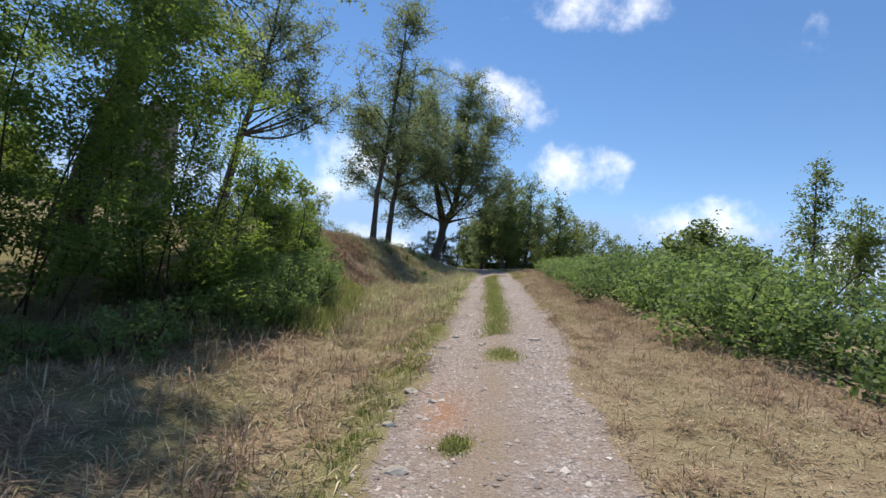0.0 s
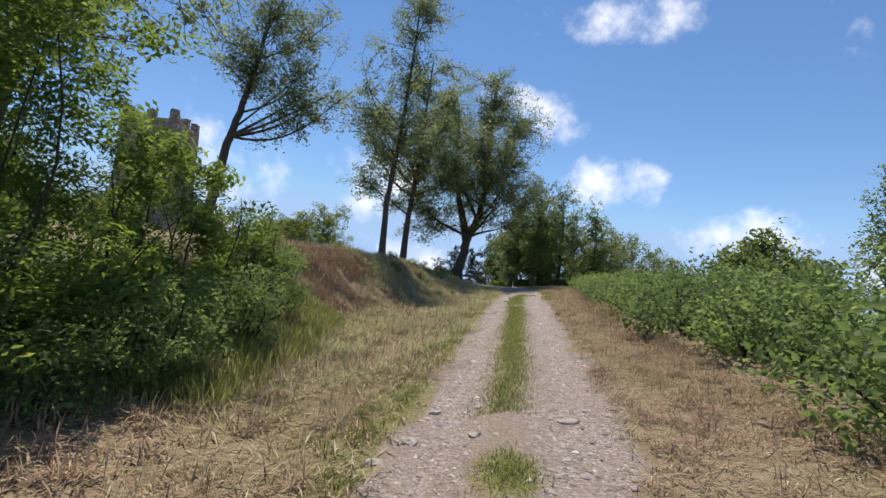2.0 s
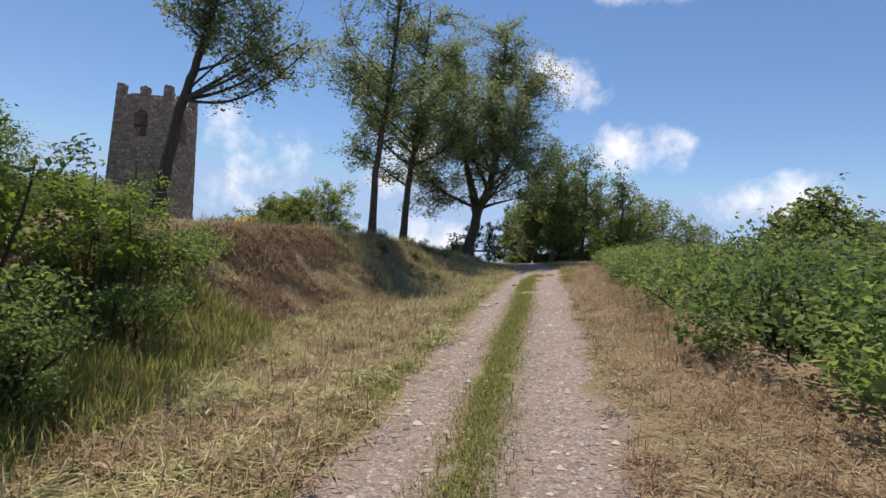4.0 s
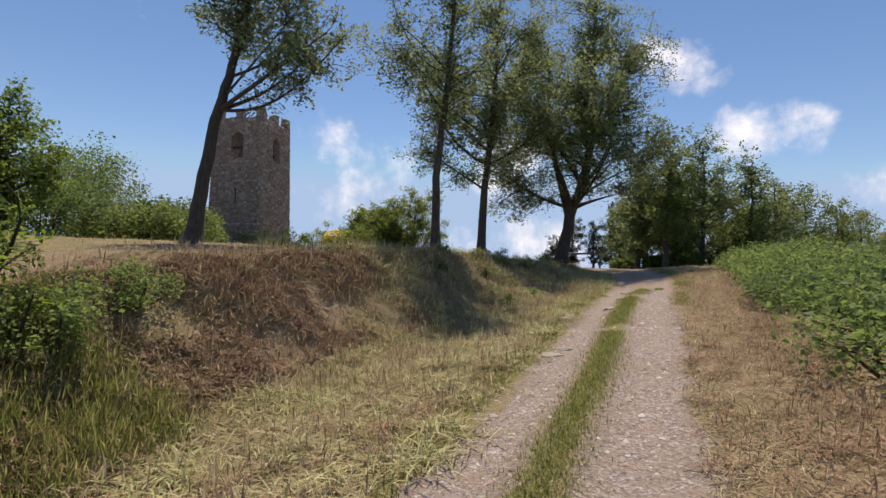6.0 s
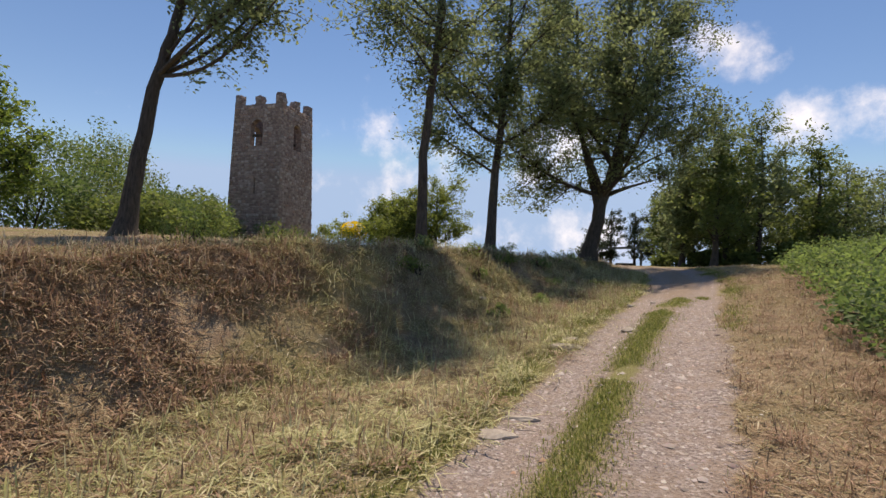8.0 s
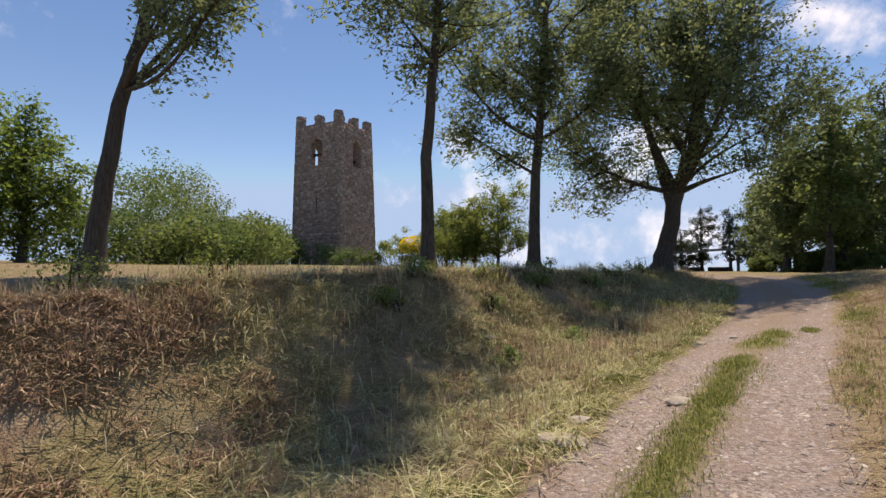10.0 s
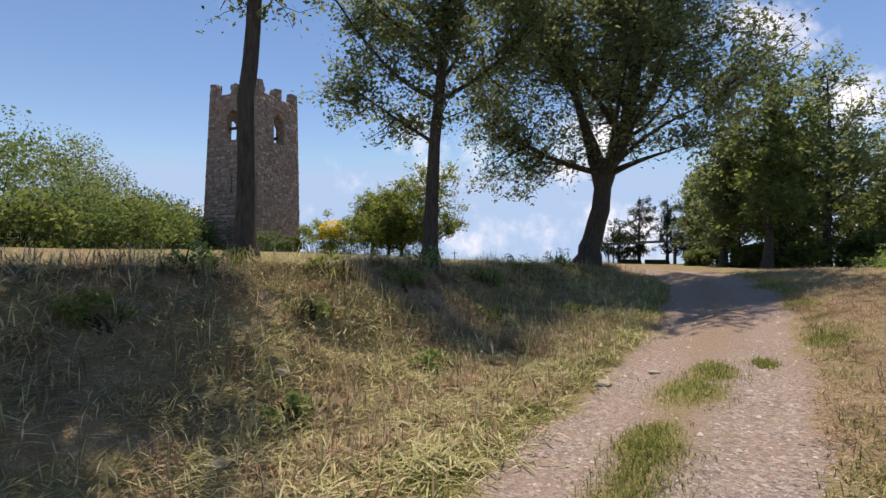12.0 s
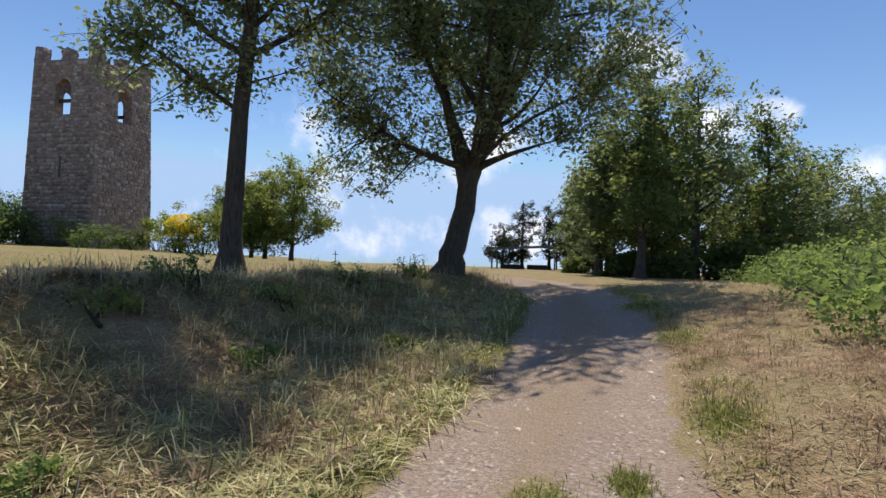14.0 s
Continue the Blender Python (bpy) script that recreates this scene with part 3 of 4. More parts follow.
def bush(name, at, rng, lobes, count, leaf, mat, label, stems=14, compound=False, group="", category="bush", aspect=0.62):
    root = thing(name, at, label, category, group)
    ends = crown_points(rng, lobes, stems, 0.5)
    paths = []
    for e in ends:
        foot = np.array([e[0] * 0.35 + rng.normal() * 0.1, e[1] * 0.35 + rng.normal() * 0.1, -0.1])
        paths.append((bent(foot, e, rng, 6, 0.08, 0.06), np.linspace(0.03, 0.008, 6)))
    tagged(part("brushwood", tubes_mesh("brushwood", paths, BARK_THIN, 4), root), kind="stuff")
    heads = crown_points(rng, lobes, max(20, count // 55), 0.7)
    k = rng.integers(0, len(heads), count)
    size = np.mean([l[3] for l in lobes]) * 0.17
    c = heads[k] + rng.normal(size=(count, 3)).clip(-1.6, 1.6) * [size, size, size * 0.8]
    c = c[c[:, 2] > -0.05]
    me = compound_leaves_mesh("leaves", rng, c, leaf, mat) if compound else leaves_mesh("leaves", rng, c, leaf, mat, aspect)
    tagged(part("leaves", me, root), kind="stuff")
    return root

# ---- tower ----
TX0, TX1, TY0, TY1 = -44.0, -37.0, 62.4, 69.4
TOWER_Z, TOWER_TOP = 4.3, 16.35          # foot in the world, parapet above the foot


def prism(bm, outline, thick):
    """Extrudes a closed outline in the local xz plane by thick along +y."""
    a = [bm.verts.new((x, 0, z)) for x, z in outline]
    b = [bm.verts.new((x, thick, z)) for x, z in outline]
    bm.faces.new(a)
    bm.faces.new(b[::-1])
    for i in range(len(a)):
        j = (i + 1) % len(a)
        bm.faces.new((a[j], a[i], b[i], b[j]))


def bm_mesh(name, bm, mat):
    bmesh.ops.recalc_face_normals(bm, faces=bm.faces)
    me = bpy.data.meshes.new(name)
    bm.to_mesh(me)
    bm.free()
    me.materials.append(mat)
    return me


WALL_T = 0.75
OPEN_W, OPEN_Z, SPRING = 0.8, 11.6, 13.85


def tower_wall(width, slit):
    """The pieces of one side: the lower wall with or without a slit, and the two halves round the arched bell opening."""
    half, top = width / 2, TOWER_TOP
    arch = [(OPEN_W * math.cos(a), SPRING + OPEN_W * math.sin(a)) for a in np.linspace(0, math.pi / 2, 7)]
    pieces = []
    for sg in (-1, 1):
        pieces.append(("belfry_wall", [(sg * half, OPEN_Z), (sg * half, top), (0, top)] + [(sg * x, z) for x, z in arch[::-1]] + [(sg * OPEN_W, OPEN_Z)]))
    if slit:
        sx, sw, s0, s1 = 0.1, 0.11, 6.2, 8.0
        pieces += [("wall", [(-half, -0.6), (sx - sw, -0.6), (sx - sw, OPEN_Z), (-half, OPEN_Z)]), ("wall", [(sx + sw, -0.6), (half, -0.6), (half, OPEN_Z), (sx + sw, OPEN_Z)]),
                   ("slit_sill", [(sx - sw, -0.6), (sx + sw, -0.6), (sx + sw, s0), (sx - sw, s0)]), ("slit_head", [(sx - sw, s1), (sx + sw, s1), (sx + sw, OPEN_Z), (sx - sw, OPEN_Z)])]
    else:
        pieces.append(("wall", [(-half, -0.6), (half, -0.6), (half, OPEN_Z), (-half, OPEN_Z)]))
    out = []
    for name, outline in pieces:
        bm = bmesh.new()
        prism(bm, outline, WALL_T)
        for v in bm.verts:
            k = BATTER * max(v.co.z, 0)
            if abs(v.co.x) > half - 0.01:
                v.co.x *= 1 - k / half
            v.co.y += k
        out.append((name, bm_mesh(name, bm, TOWER_STONE)))
    return out


BATTER = 0.022


def stone_shapes(rng, count=6):
    """A few rough stones of unit size to be shared."""
    out = []
    for _ in range(count):
        bm = bmesh.new()
        bmesh.ops.create_cube(bm, size=1.0)
        for v in bm.verts:
            f = 0.80 if v.co.y < 0 else 1.0
            v.co = Vector((v.co.x * f * rng.uniform(0.86, 1.0), v.co.y, v.co.z * f * rng.uniform(0.86, 1.0)))
        out.append(bm_mesh("stone", bm, STONE_PIECE))
    return out


def lay_stones(rng, width, slit):
    """Courses of rubble on one side: centre, size and depth of every stone."""
    out, z = [], 0.1
    while z < TOWER_TOP - 0.2:
        h = rng.uniform(0.22, 0.40)
        half = width / 2 - BATTER * z - 0.03
        x = -half
        while x < half - 0.12:
            w = min(rng.uniform(0.24, 0.62), half - x)
            cx = x + w / 2
            hole = abs(cx) < OPEN_W + w / 2 and OPEN_Z - h < z < SPRING + OPEN_W + 0.1
            if slit:
                hole = hole or (abs(cx - 0.1) < 0.12 + w / 2 and 6.2 - h < z < 8.1)
            if not hole and rng.uniform() < 0.86:
                out.append((cx, z + h / 2 + rng.normal() * 0.015, w * 0.94, h * 0.92, rng.uniform(0.03, 0.09)))
            x += w
        z += h
    return out


def worn_box(sx, sy, sz, rng, cuts=2, rough=0.05):
    bm = bmesh.new()
    bmesh.ops.create_cube(bm, size=1.0)
    bmesh.ops.subdivide_edges(bm, edges=bm.edges[:], cuts=cuts, use_grid_fill=True)
    for v in bm.verts:
        p = v.co.copy()
        round_off = 1 - 0.10 * max(0, abs(p.x) + abs(p.y) + abs(p.z) - 1.1)
        v.co = Vector((p.x * sx, p.y * sy, (p.z + 0.5) * sz)) * 1.0
        v.co.x *= round_off
        v.co.y *= round_off
        v.co += Vector(rng.normal(size=3) * rough)
    return bm


def build_tower():
    rng = np.random.default_rng(5)
    root = thing("bell_tower", ((TX0 + TX1) / 2, (TY0 + TY1) / 2, TOWER_Z), "square rubble stone tower with battlements and arched openings", "tower")
    root.rotation_euler = (0, 0, radians(5.2))
    w, d = TX1 - TX0, TY1 - TY0
    shapes = stone_shapes(rng)
    for face, size, slit, m in ((0, w, True, pose(0, -d / 2, 0)), (1, w, False, pose(0, d / 2, 0, 0, 0, 180)),
                                (2, d - 2 * WALL_T, False, pose(w / 2, 0, 0, 0, 0, 90)), (3, d - 2 * WALL_T, False, pose(-w / 2, 0, 0, 0, 0, -90))):
        made = []
        for name, me in tower_wall(size, slit):
            ob = part(name, me, root)
            ob.matrix_basis = m
            made.append(ob)
        if face in (0, 2):
            laid = lay_stones(rng, w if face == 0 else d, slit)
            host = [o for o in made if o.name.startswith("wall")][0]
            rest_v, rest_f = [], []
            for n_, (sx, sz, sw, sh, sd) in enumerate(laid):
                if face == 2 and 90 <= n_ < 380:
                    ob = part("stone", shapes[n_ % len(shapes)], host)
                    ob.location, ob.scale = (sx, BATTER * sz - 0.005, sz), (sw, 2 * sd, sh)
                else:
                    base = len(rest_v)
                    for v in shapes[n_ % len(shapes)].vertices:
                        rest_v.append((sx + v.co.x * sw, BATTER * sz - 0.005 + v.co.y * 2 * sd, sz + v.co.z * sh))
                    rest_f += [[base + i for i in p.vertices] for p in shapes[n_ % len(shapes)].polygons]
            tagged(part("rubble_facing", mesh_of("rubble_facing", rest_v, rest_f, STONE_PIECE), host), kind="stuff")
    inset = BATTER * TOWER_TOP
    for ix in (-1, 0, 1):
        for iy in (-1, 0, 1):
            if ix == 0 and iy == 0:
                continue
            hgt = 1.25 if ix and iy else 1.05
            ob = part("merlon", bm_mesh("merlon", worn_box(0.84, 0.84, hgt, rng), TOWER_STONE), root)
            ob.location = (ix * (w / 2 - 0.42 - inset), iy * (d / 2 - 0.42 - inset), TOWER_TOP - 0.03)
    floor = worn_box(w - 1.4, d - 1.4, 0.35, rng, 1, 0.02)
    part("belfry_floor", bm_mesh("belfry_floor", floor, DARK_WOOD), root).location = (0, 0, 10.8)
    for y in (-d / 2 + 0.75, d / 2 - 1.0):
        bm = worn_box(w - 0.8, 0.22, 0.28, rng, 1, 0.015)
        part("beam", bm_mesh("beam", bm, DARK_WOOD), root, "dark timber beam across the opening").location = (0, y, 12.75)
    for ix, iy in ((1.0, 0.15), (-0.4, 1.0)):
        part("bell_frame", bm_mesh("bell_frame", worn_box(0.3, 0.3, 3.4, rng, 1, 0.015), DARK_WOOD), root).location = (ix, iy, 11.0)


build_tower()

# ---- the trees on the bank ----


def on(x, y, sink=0.1):
    return (x, y, ground_at(x, y) - sink)


R = np.random.default_rng
tree("leaning_tree", on(-12.05, 27.1), R(11), [(0, 0, 0), (0.1, 0.15, 1.5), (0.35, 0.45, 4.5), (0.65, 0.85, 6.4), (0.9, 1.15, 8.5), (1.1, 1.5, 11), (1.2, 1.7, 13.5)], 0.27,
     [(4.4, 0.6, 6.2, 1.7, 1.3, 1.1), (3.2, 1.0, 7.6, 2.2, 1.5, 1.6), (1.8, 1.2, 9.6, 3.2, 2.0, 2.2), (1.6, 1.5, 12.0, 2.8, 2.0, 2.4), (-0.1, 1.0, 8.6, 1.7, 1.6, 1.3), (2.6, 0.4, 5.4, 1.2, 1.2, 0.8)],
     205, 84, 0.130, LEAF_OAK, "tall slender tree with a dark leaning trunk on the bank", group="trees along the bank", fork=0.38)
tree("slender_tree", on(-4.7, 31.75), R(12), [(0, 0, 0), (-0.05, 0, 3), (0.25, 0, 6), (0.55, 0, 10), (0.75, 0, 14.8)], 0.185,
     [(-0.4, 0, 6.8, 2.4, 1.6, 2.0), (0.5, 0, 9.4, 2.8, 1.8, 2.8), (0.7, 0, 12.4, 2.5, 1.7, 2.6), (1.7, 0.2, 7.4, 1.8, 1.4, 1.7), (-1.7, 0, 8.0, 1.9, 1.8, 1.6), (0.8, 0, 14.2, 1.8, 1.8, 1.6)],
     170, 80, 0.126, LEAF_OAK, "slender tree with a straight dark trunk on the bank", group="trees along the bank", fork=0.36)
tree("slender_tree", on(-4.65, 38.75), R(13), [(0, 0, 0), (0.05, 0, 3), (0.35, 0, 6), (0.6, 0, 10), (0.8, 0, 14.4)], 0.24,
     [(0.3, 0.4, 6.6, 3.6, 2.0, 2.6), (-2.5, 0.4, 5.5, 2.5, 1.5, 1.8), (0.5, 0.4, 9.8, 3.7, 2.1, 2.9), (0.7, 0.3, 13.0, 3.0, 2.0, 2.5), (2.2, 0.3, 7.0, 2.2, 1.6, 1.7), (-1.5, 0, 8.8, 2.6, 2.4, 2.0)],
     310, 84, 0.140, LEAF_OAK, "slender tree with a spreading lower crown on the bank", group="trees along the bank", fork=0.28, mains=16)


def build_big_tree():
    rng = R(14)
    lobes = [(-2.8, 0, 5.2, 2.6, 2.8, 2.2), (0.8, -0.6, 6.8, 4.6, 4.3, 3.0), (4.4, 0, 6.8, 2.9, 3.2, 2.8), (0.9, 0.2, 10.4, 5.4, 5.0, 3.3), (3.4, 0, 12.6, 3.4, 3.3, 2.9), (-1.6, 0, 12.4, 3.4, 3.3, 2.9), (0.9, 0, 15.0, 3.2, 3.1, 2.5), (2.6, -3.0, 7.8, 3.2, 2.8, 2.2), (-0.6, -2.8, 8.6, 3.2, 2.6, 2.2), (-3.4, 0.6, 3.6, 1.5, 1.7, 1.0), (-3.4, 0, 8.6, 2.1, 2.2, 2.0), (1.2, -4.0, 9.6, 3.2, 2.4, 2.2)]
    root = tree("spreading_tree", on(-1.35, 45.4), rng, [(0, 0, 0), (0.25, 0, 1.2), (0.62, 0, 3.2), (1.4, 0.1, 5.2), (1.9, 0, 8.5), (1.9, 0, 15.5)], 0.40, lobes,
                880, 80, 0.147, LEAF_OAK, "large spreading tree with a forked dark trunk", clump=0.62, group="trees along the bank", fork=0.24, mains=20)
    p = np.array([(0.55, 0, 2.9), (0.2, -0.05, 4.4), (-0.35, 0, 6.4), (-0.7, 0, 9.0), (-0.9, 0, 14.0)])
    t = np.linspace(0, 4, 16)
    fine = np.stack([np.interp(t, np.arange(5), p[:, k]) for k in range(3)], 1)
    part("second_trunk", tubes_mesh("second_trunk", [(fine, np.linspace(0.25, 0.05, 16))], BARK, 10), root)


build_big_tree()
tree("overhanging_tree", on(-9.9, 13.6), R(15), [(0, 0, 0), (0.5, -0.1, 2), (1.4, -0.2, 5), (2.6, -0.3, 8.5), (3.6, -0.4, 12)], 0.42,
     # the high front lobes stay out of view, added to shade the left verge
     [(3.6, -4.5, 11.6, 3.4, 3.2, 2.0), (2.2, -3.0, 13.2, 3.6, 3.8, 2.2), (4.8, -4.6, 11.6, 2.2, 2.4, 1.5), (4.4, 4.2, 11.4, 2.4, 2.6, 1.6), (2.4, 4.4, 7.4, 1.2, 1.2, 0.8), (3.6, -2.4, 5.4, 1.1, 1.1, 0.9), (1.4, -1.4, 5.0, 1.6, 1.6, 1.6), (3.0, -0.8, 7.2, 1.9, 1.8, 1.5), (2.2, 1.2, 6.0, 1.4, 1.4, 1.2)],
     300, 84, 0.15, LEAF_OAK, "tall tree leaning over the thicket beside the track", fork=0.3)

# ---- thicket beside the track ----
THICKET = [(-7.2, 8.8, 2.2, 7.6), (-9.6, 7.4, 2.6, 8.0), (-5.5, 10.0, 1.8, 6.0), (-7.6, 11.8, 2.2, 7.2), (-4.8, 11.6, 1.3, 3.6), (-6.4, 13.8, 1.5, 3.2), (-4.5, 13.3, 1.15, 2.9),
           (-8.0, 6.2, 1.5, 6.6), (-4.4, 15.2, 0.9, 1.8), (-11.6, 10.6, 2.6, 7.8), (-5.4, 16.4, 1.2, 2.0), (-6.7, 6.9, 0.9, 5.0)]
for n, (x, y, r, h) in enumerate(THICKET):
    lobes = [(0, 0, h * 0.34, r, r, h * 0.34), (0.2 * r, 0, h * 0.66, r * 0.8, r * 0.85, h * 0.3), (-0.2 * r, 0.2 * r, h * 0.86, r * 0.5, r * 0.5, h * 0.18), (0.45 * r, -0.4 * r, h * 0.17, r * 0.7, r * 0.8, h * 0.2)]
    bush("robinia_shrub", on(x, y), R(30 + n), lobes, int(2500 * r * h / 12), 0.28, LEAF_ROBINIA, "dense robinia shrub with feathered leaves", 11, True, "thicket beside the track", "shrub")
for n, (x, y, r, h) in enumerate([(-5.5, 6.9, 0.6, 0.6), (-4.5, 7.9, 0.7, 0.8), (-3.9, 9.4, 0.7, 1.0), (-3.6, 11.0, 0.8, 1.3), (-3.5, 12.8, 0.8, 1.3), (-3.9, 15.0, 0.8, 0.7), (-4.6, 16.8, 0.8, 0.7), (-5.0, 18.4, 0.7, 0.6), (-7.0, 6.4, 0.8, 0.9)]):
    bush("low_shrub", on(x, y), R(60 + n), [(0, 0, h * 0.45, r, r * 1.2, h * 0.5), (0.3, 0.3, h * 0.75, r * 0.6, r * 0.6, h * 0.3)], int(5200 * r * h), 0.055, LEAF_LIGHT, "low leafy shrub at the foot of the bank", 14, False, "undergrowth on the bank")

# ---- bramble hedge ----
n = 0
for y in np.arange(1.5, 51, 2.05):
    hx = float(lerp(HEDGE_X, y))
    rr = R(100 + n)
    h = (0.85 + 0.65 * rr.uniform()) * (1.0 if y < 26 else 0.78)
    r = 1.25 + 0.35 * rr.uniform()
    lobes = [(0, 0, h * 0.42, r, r * 1.05, h * 0.46), (0.5, 0.3, h * 0.75, r * 0.75, r * 0.8, h * 0.4), (1.9, 0, h * 0.55, r, r, h * 0.75), (-0.5, -0.4, h * 0.35, r * 0.7, r * 0.8, h * 0.35)]
    bush("bramble_bush", on(hx + 1.25 + 0.3 * rr.normal(), float(y)), rr, lobes, int(5800 if y < 30 else 3200), 0.094, (LEAF_BRAMBLE, LEAF_LIGHT, LEAF_BRAMBLE, LEAF_BRAMBLE, LEAF_LIGHT)[n % 5 if y < 27 else 1], "tangled green bramble bush along the track", 26, False, "bramble hedge")
    n += 1

# ---- wood behind, far shrubs ----
WOOD = [(8.4, 58.5, 12.3, 2.6), (12.2, 60.5, 10.3, 3.0), (6.3, 57.5, 8.6, 2.0), (15, 65, 9.6, 3.5), (19, 71, 9.2, 3.8), (24, 78, 8.8, 4.2), (29, 86, 9.0, 4.4), (35.5, 101, 11.5, 5.0), (44, 114, 10, 5), (11, 67, 10, 3.6), (8.5, 66, 9.5, 3.2), (17, 78, 9, 4.4), (4.4, 62, 8.6, 2.2), (2.6, 68, 7.6, 2.2), (5.4, 54.5, 11.0, 2.7), (3.6, 57.5, 8.2, 1.9)]
for k, (x, y, r) in enumerate([(4.6, 57.0, 0.9), (6.0, 60.0, 1.3), (2.6, 64.5, 1.1), (7.0, 56.0, 1.1), (9.8, 56.6, 1.5), (12.4, 58.4, 2.0), (15.6, 62.2, 2.2), (19.4, 67.5, 2.4), (24.4, 74, 2.6), (30, 81, 3.0), (13, 64, 2.4)]):
    h = r * 1.35
    bush("wood_edge_bush", on(x, y, 0.2), R(180 + k), [(0, 0, h * 0.42, r * 1.1, r, h * 0.45), (0.3, 0, h * 0.75, r * 0.7, r * 0.7, h * 0.3)], 2400, 0.24, LEAF_FAR, "dark leafy bush at the edge of the wood", 16, False, "bushes at the edge of the wood")
for k, (x, y, h, r) in enumerate(WOOD):
    lobes = [(0, 0, h * 0.42, r, r, h * 0.26), (0.3, 0, h * 0.66, r * 0.85, r * 0.85, h * 0.24), (0, 0.2, h * 0.87, r * 0.5, r * 0.5, h * 0.14), (-0.3 * r, 0, h * 0.22, r * 0.8, r * 0.8, h * 0.16)][:3 if k in (0, 2, 12, 13, 14, 15) else 4]
    tree("woodland_tree", on(x, y, 0.3), R(200 + k), [(0, 0, 0), (0.1, 0, h * 0.3), (0.2, 0, h * 0.6), (0.1, 0, h * 0.84)], 0.24, lobes, 110 if k == 0 else 150, 57, 0.21, LEAF_FAR if k % 3 else LEAF_OAK,
         "dark green broadleaf tree in the wood", clump=0.6, group="wood behind the track", twigs=3, fork=0.2, near=False)
for k, (x, y, h) in enumerate([(-5.6, 84.0, 5.0), (-3.4, 82.5, 7.2), (-0.8, 84.0, 7.0), (1.4, 81.0, 9.0), (3.8, 80.0, 7.6)]):
    cr = R(225 + k)
    lobes = [(0.5 * cr.normal(), 0.3 * cr.normal(), h * f, (1 - f) * 1.6 + 0.7 + 0.6 * cr.uniform(), (1 - f) * 1.6 + 1.0, 0.34) for f in (0.24, 0.36, 0.45, 0.58, 0.68, 0.8, 0.92)]
    tree("conifer", on(x, y, 0.2), R(230 + k), [(0, 0, 0), (0, 0, h * 0.5), (0, 0, h)], 0.18, lobes, 90, 48, 0.26, LEAF_PINE, "dark conifer with level branches", clump=0.4, group="conifers by the shelter", twigs=3, fork=0.1, aspect=0.3, near=False, steep=0.0)
for k, (x, y, h, r) in enumerate([(38.4, 56.2, 17.5, 3.2), (48, 52, 24, 5.5), (54, 56, 20, 5.5), (44, 57, 14, 4), (19.3, 41.2, 6.2, 2.6), (22, 46, 6.2, 3.0), (25, 44.5, 5.2, 2.6), (16, 37, 4.2, 2.4), (27.5, 50, 6.5, 2.6), (46, 60, 12, 4.5)]):
    lobes = [(0, 0, h * 0.4, r, r, h * 0.3), (0.2, 0, h * 0.7, r * 0.75, r * 0.75, h * 0.24), (0, 0, h * 0.9, r * 0.4, r * 0.4, h * 0.13)]
    tree("hillside_tree", on(x, y, 0.3), R(240 + k), [(0, 0, 0), (0.1, 0, h * 0.5), (0.1, 0, h * 0.95)], 0.24, lobes, 80, 45, 0.33, LEAF_FAR, "green tree on the slope below the hedge", clump=0.9, group="trees below the hedge", twigs=3, fork=0.15, near=False)
# fruit trees and bushes on the plateau
for k, (x, y, h, r) in enumerate([(-17.6, 62.3, 8.4, 3.5), (-20.4, 63.2, 7.4, 2.7), (-22.6, 64.6, 6.6, 2.5), (-25.0, 65.6, 6.2, 2.4)]):
    lobes = [(0, 0, h * 0.55, r, r, h * 0.27), (0.3, 0, h * 0.74, r * 0.75, r * 0.75, h * 0.24), (0.55 * r, 0, h * 0.48, r * 0.6, r * 0.6, h * 0.17), (-0.5 * r, 0, h * 0.5, r * 0.6, r * 0.6, h * 0.2), (0.1 * r, 0, h * 0.34, r * 0.9, r * 0.9, h * 0.2), ((0.8 - 0.5 * k) * r * 0.5, 0, h * 0.84, r * 0.5, r * 0.5, h * 0.2)]
    tree("fruit_tree", on(x, y), R(260 + k), [(0, 0, 0), (0.1, 0, h * 0.3), (0.1, 0, h * 0.6), (0, 0, h * 0.9)], 0.18, lobes, 200, 54, 0.19, LEAF_FRUIT, "small rounded fruit tree on the meadow", clump=0.5, group="fruit trees", twigs=3, fork=0.2)
bush("broom_bush", on(-26.0, 61.2), R(270), [(0, 0, 1.1, 1.6, 1.5, 1.0), (0, 0, 2.0, 1.2, 1.2, 0.9)], 2600, 0.15, LEAF_FRUIT, "broom bush with yellow flowers", 20)
fl = R(271)
c = crown_points(fl, [(0, 0, 2.0, 1.35, 1.3, 1.0)], 2200, 0.8)
c = c[c[:, 2] > 1.3]
part("flowers", leaves_mesh("flowers", fl, c, 0.12, FLOWER, 0.8), bpy.data.objects["broom_bush"], "bright yellow broom flowers")
for k, (x, y, h, r) in enumerate([(-28.2, 62.8, 3.8, 1.7), (-24.0, 61.0, 3.2, 1.6), (-22.0, 60.8, 3.4, 1.5), (-30.4, 63.6, 3.0, 1.7), (-33.4, 60.6, 1.9, 1.8), (-36.6, 60.2, 2.1, 1.8), (-40.6, 59.6, 2.6, 2.0), (-31.2, 61.6, 1.5, 1.4)]):
    bush("meadow_shrub", on(x, y), R(280 + k), [(0, 0, h * 0.45, r, r, h * 0.45), (0.3, 0, h * 0.75, r * 0.7, r * 0.7, h * 0.3)], 1700, 0.17, LEAF_FRUIT if k < 4 else LEAF_BRAMBLE, "shrub on the meadow near the tower", 16, False, "meadow shrubs")
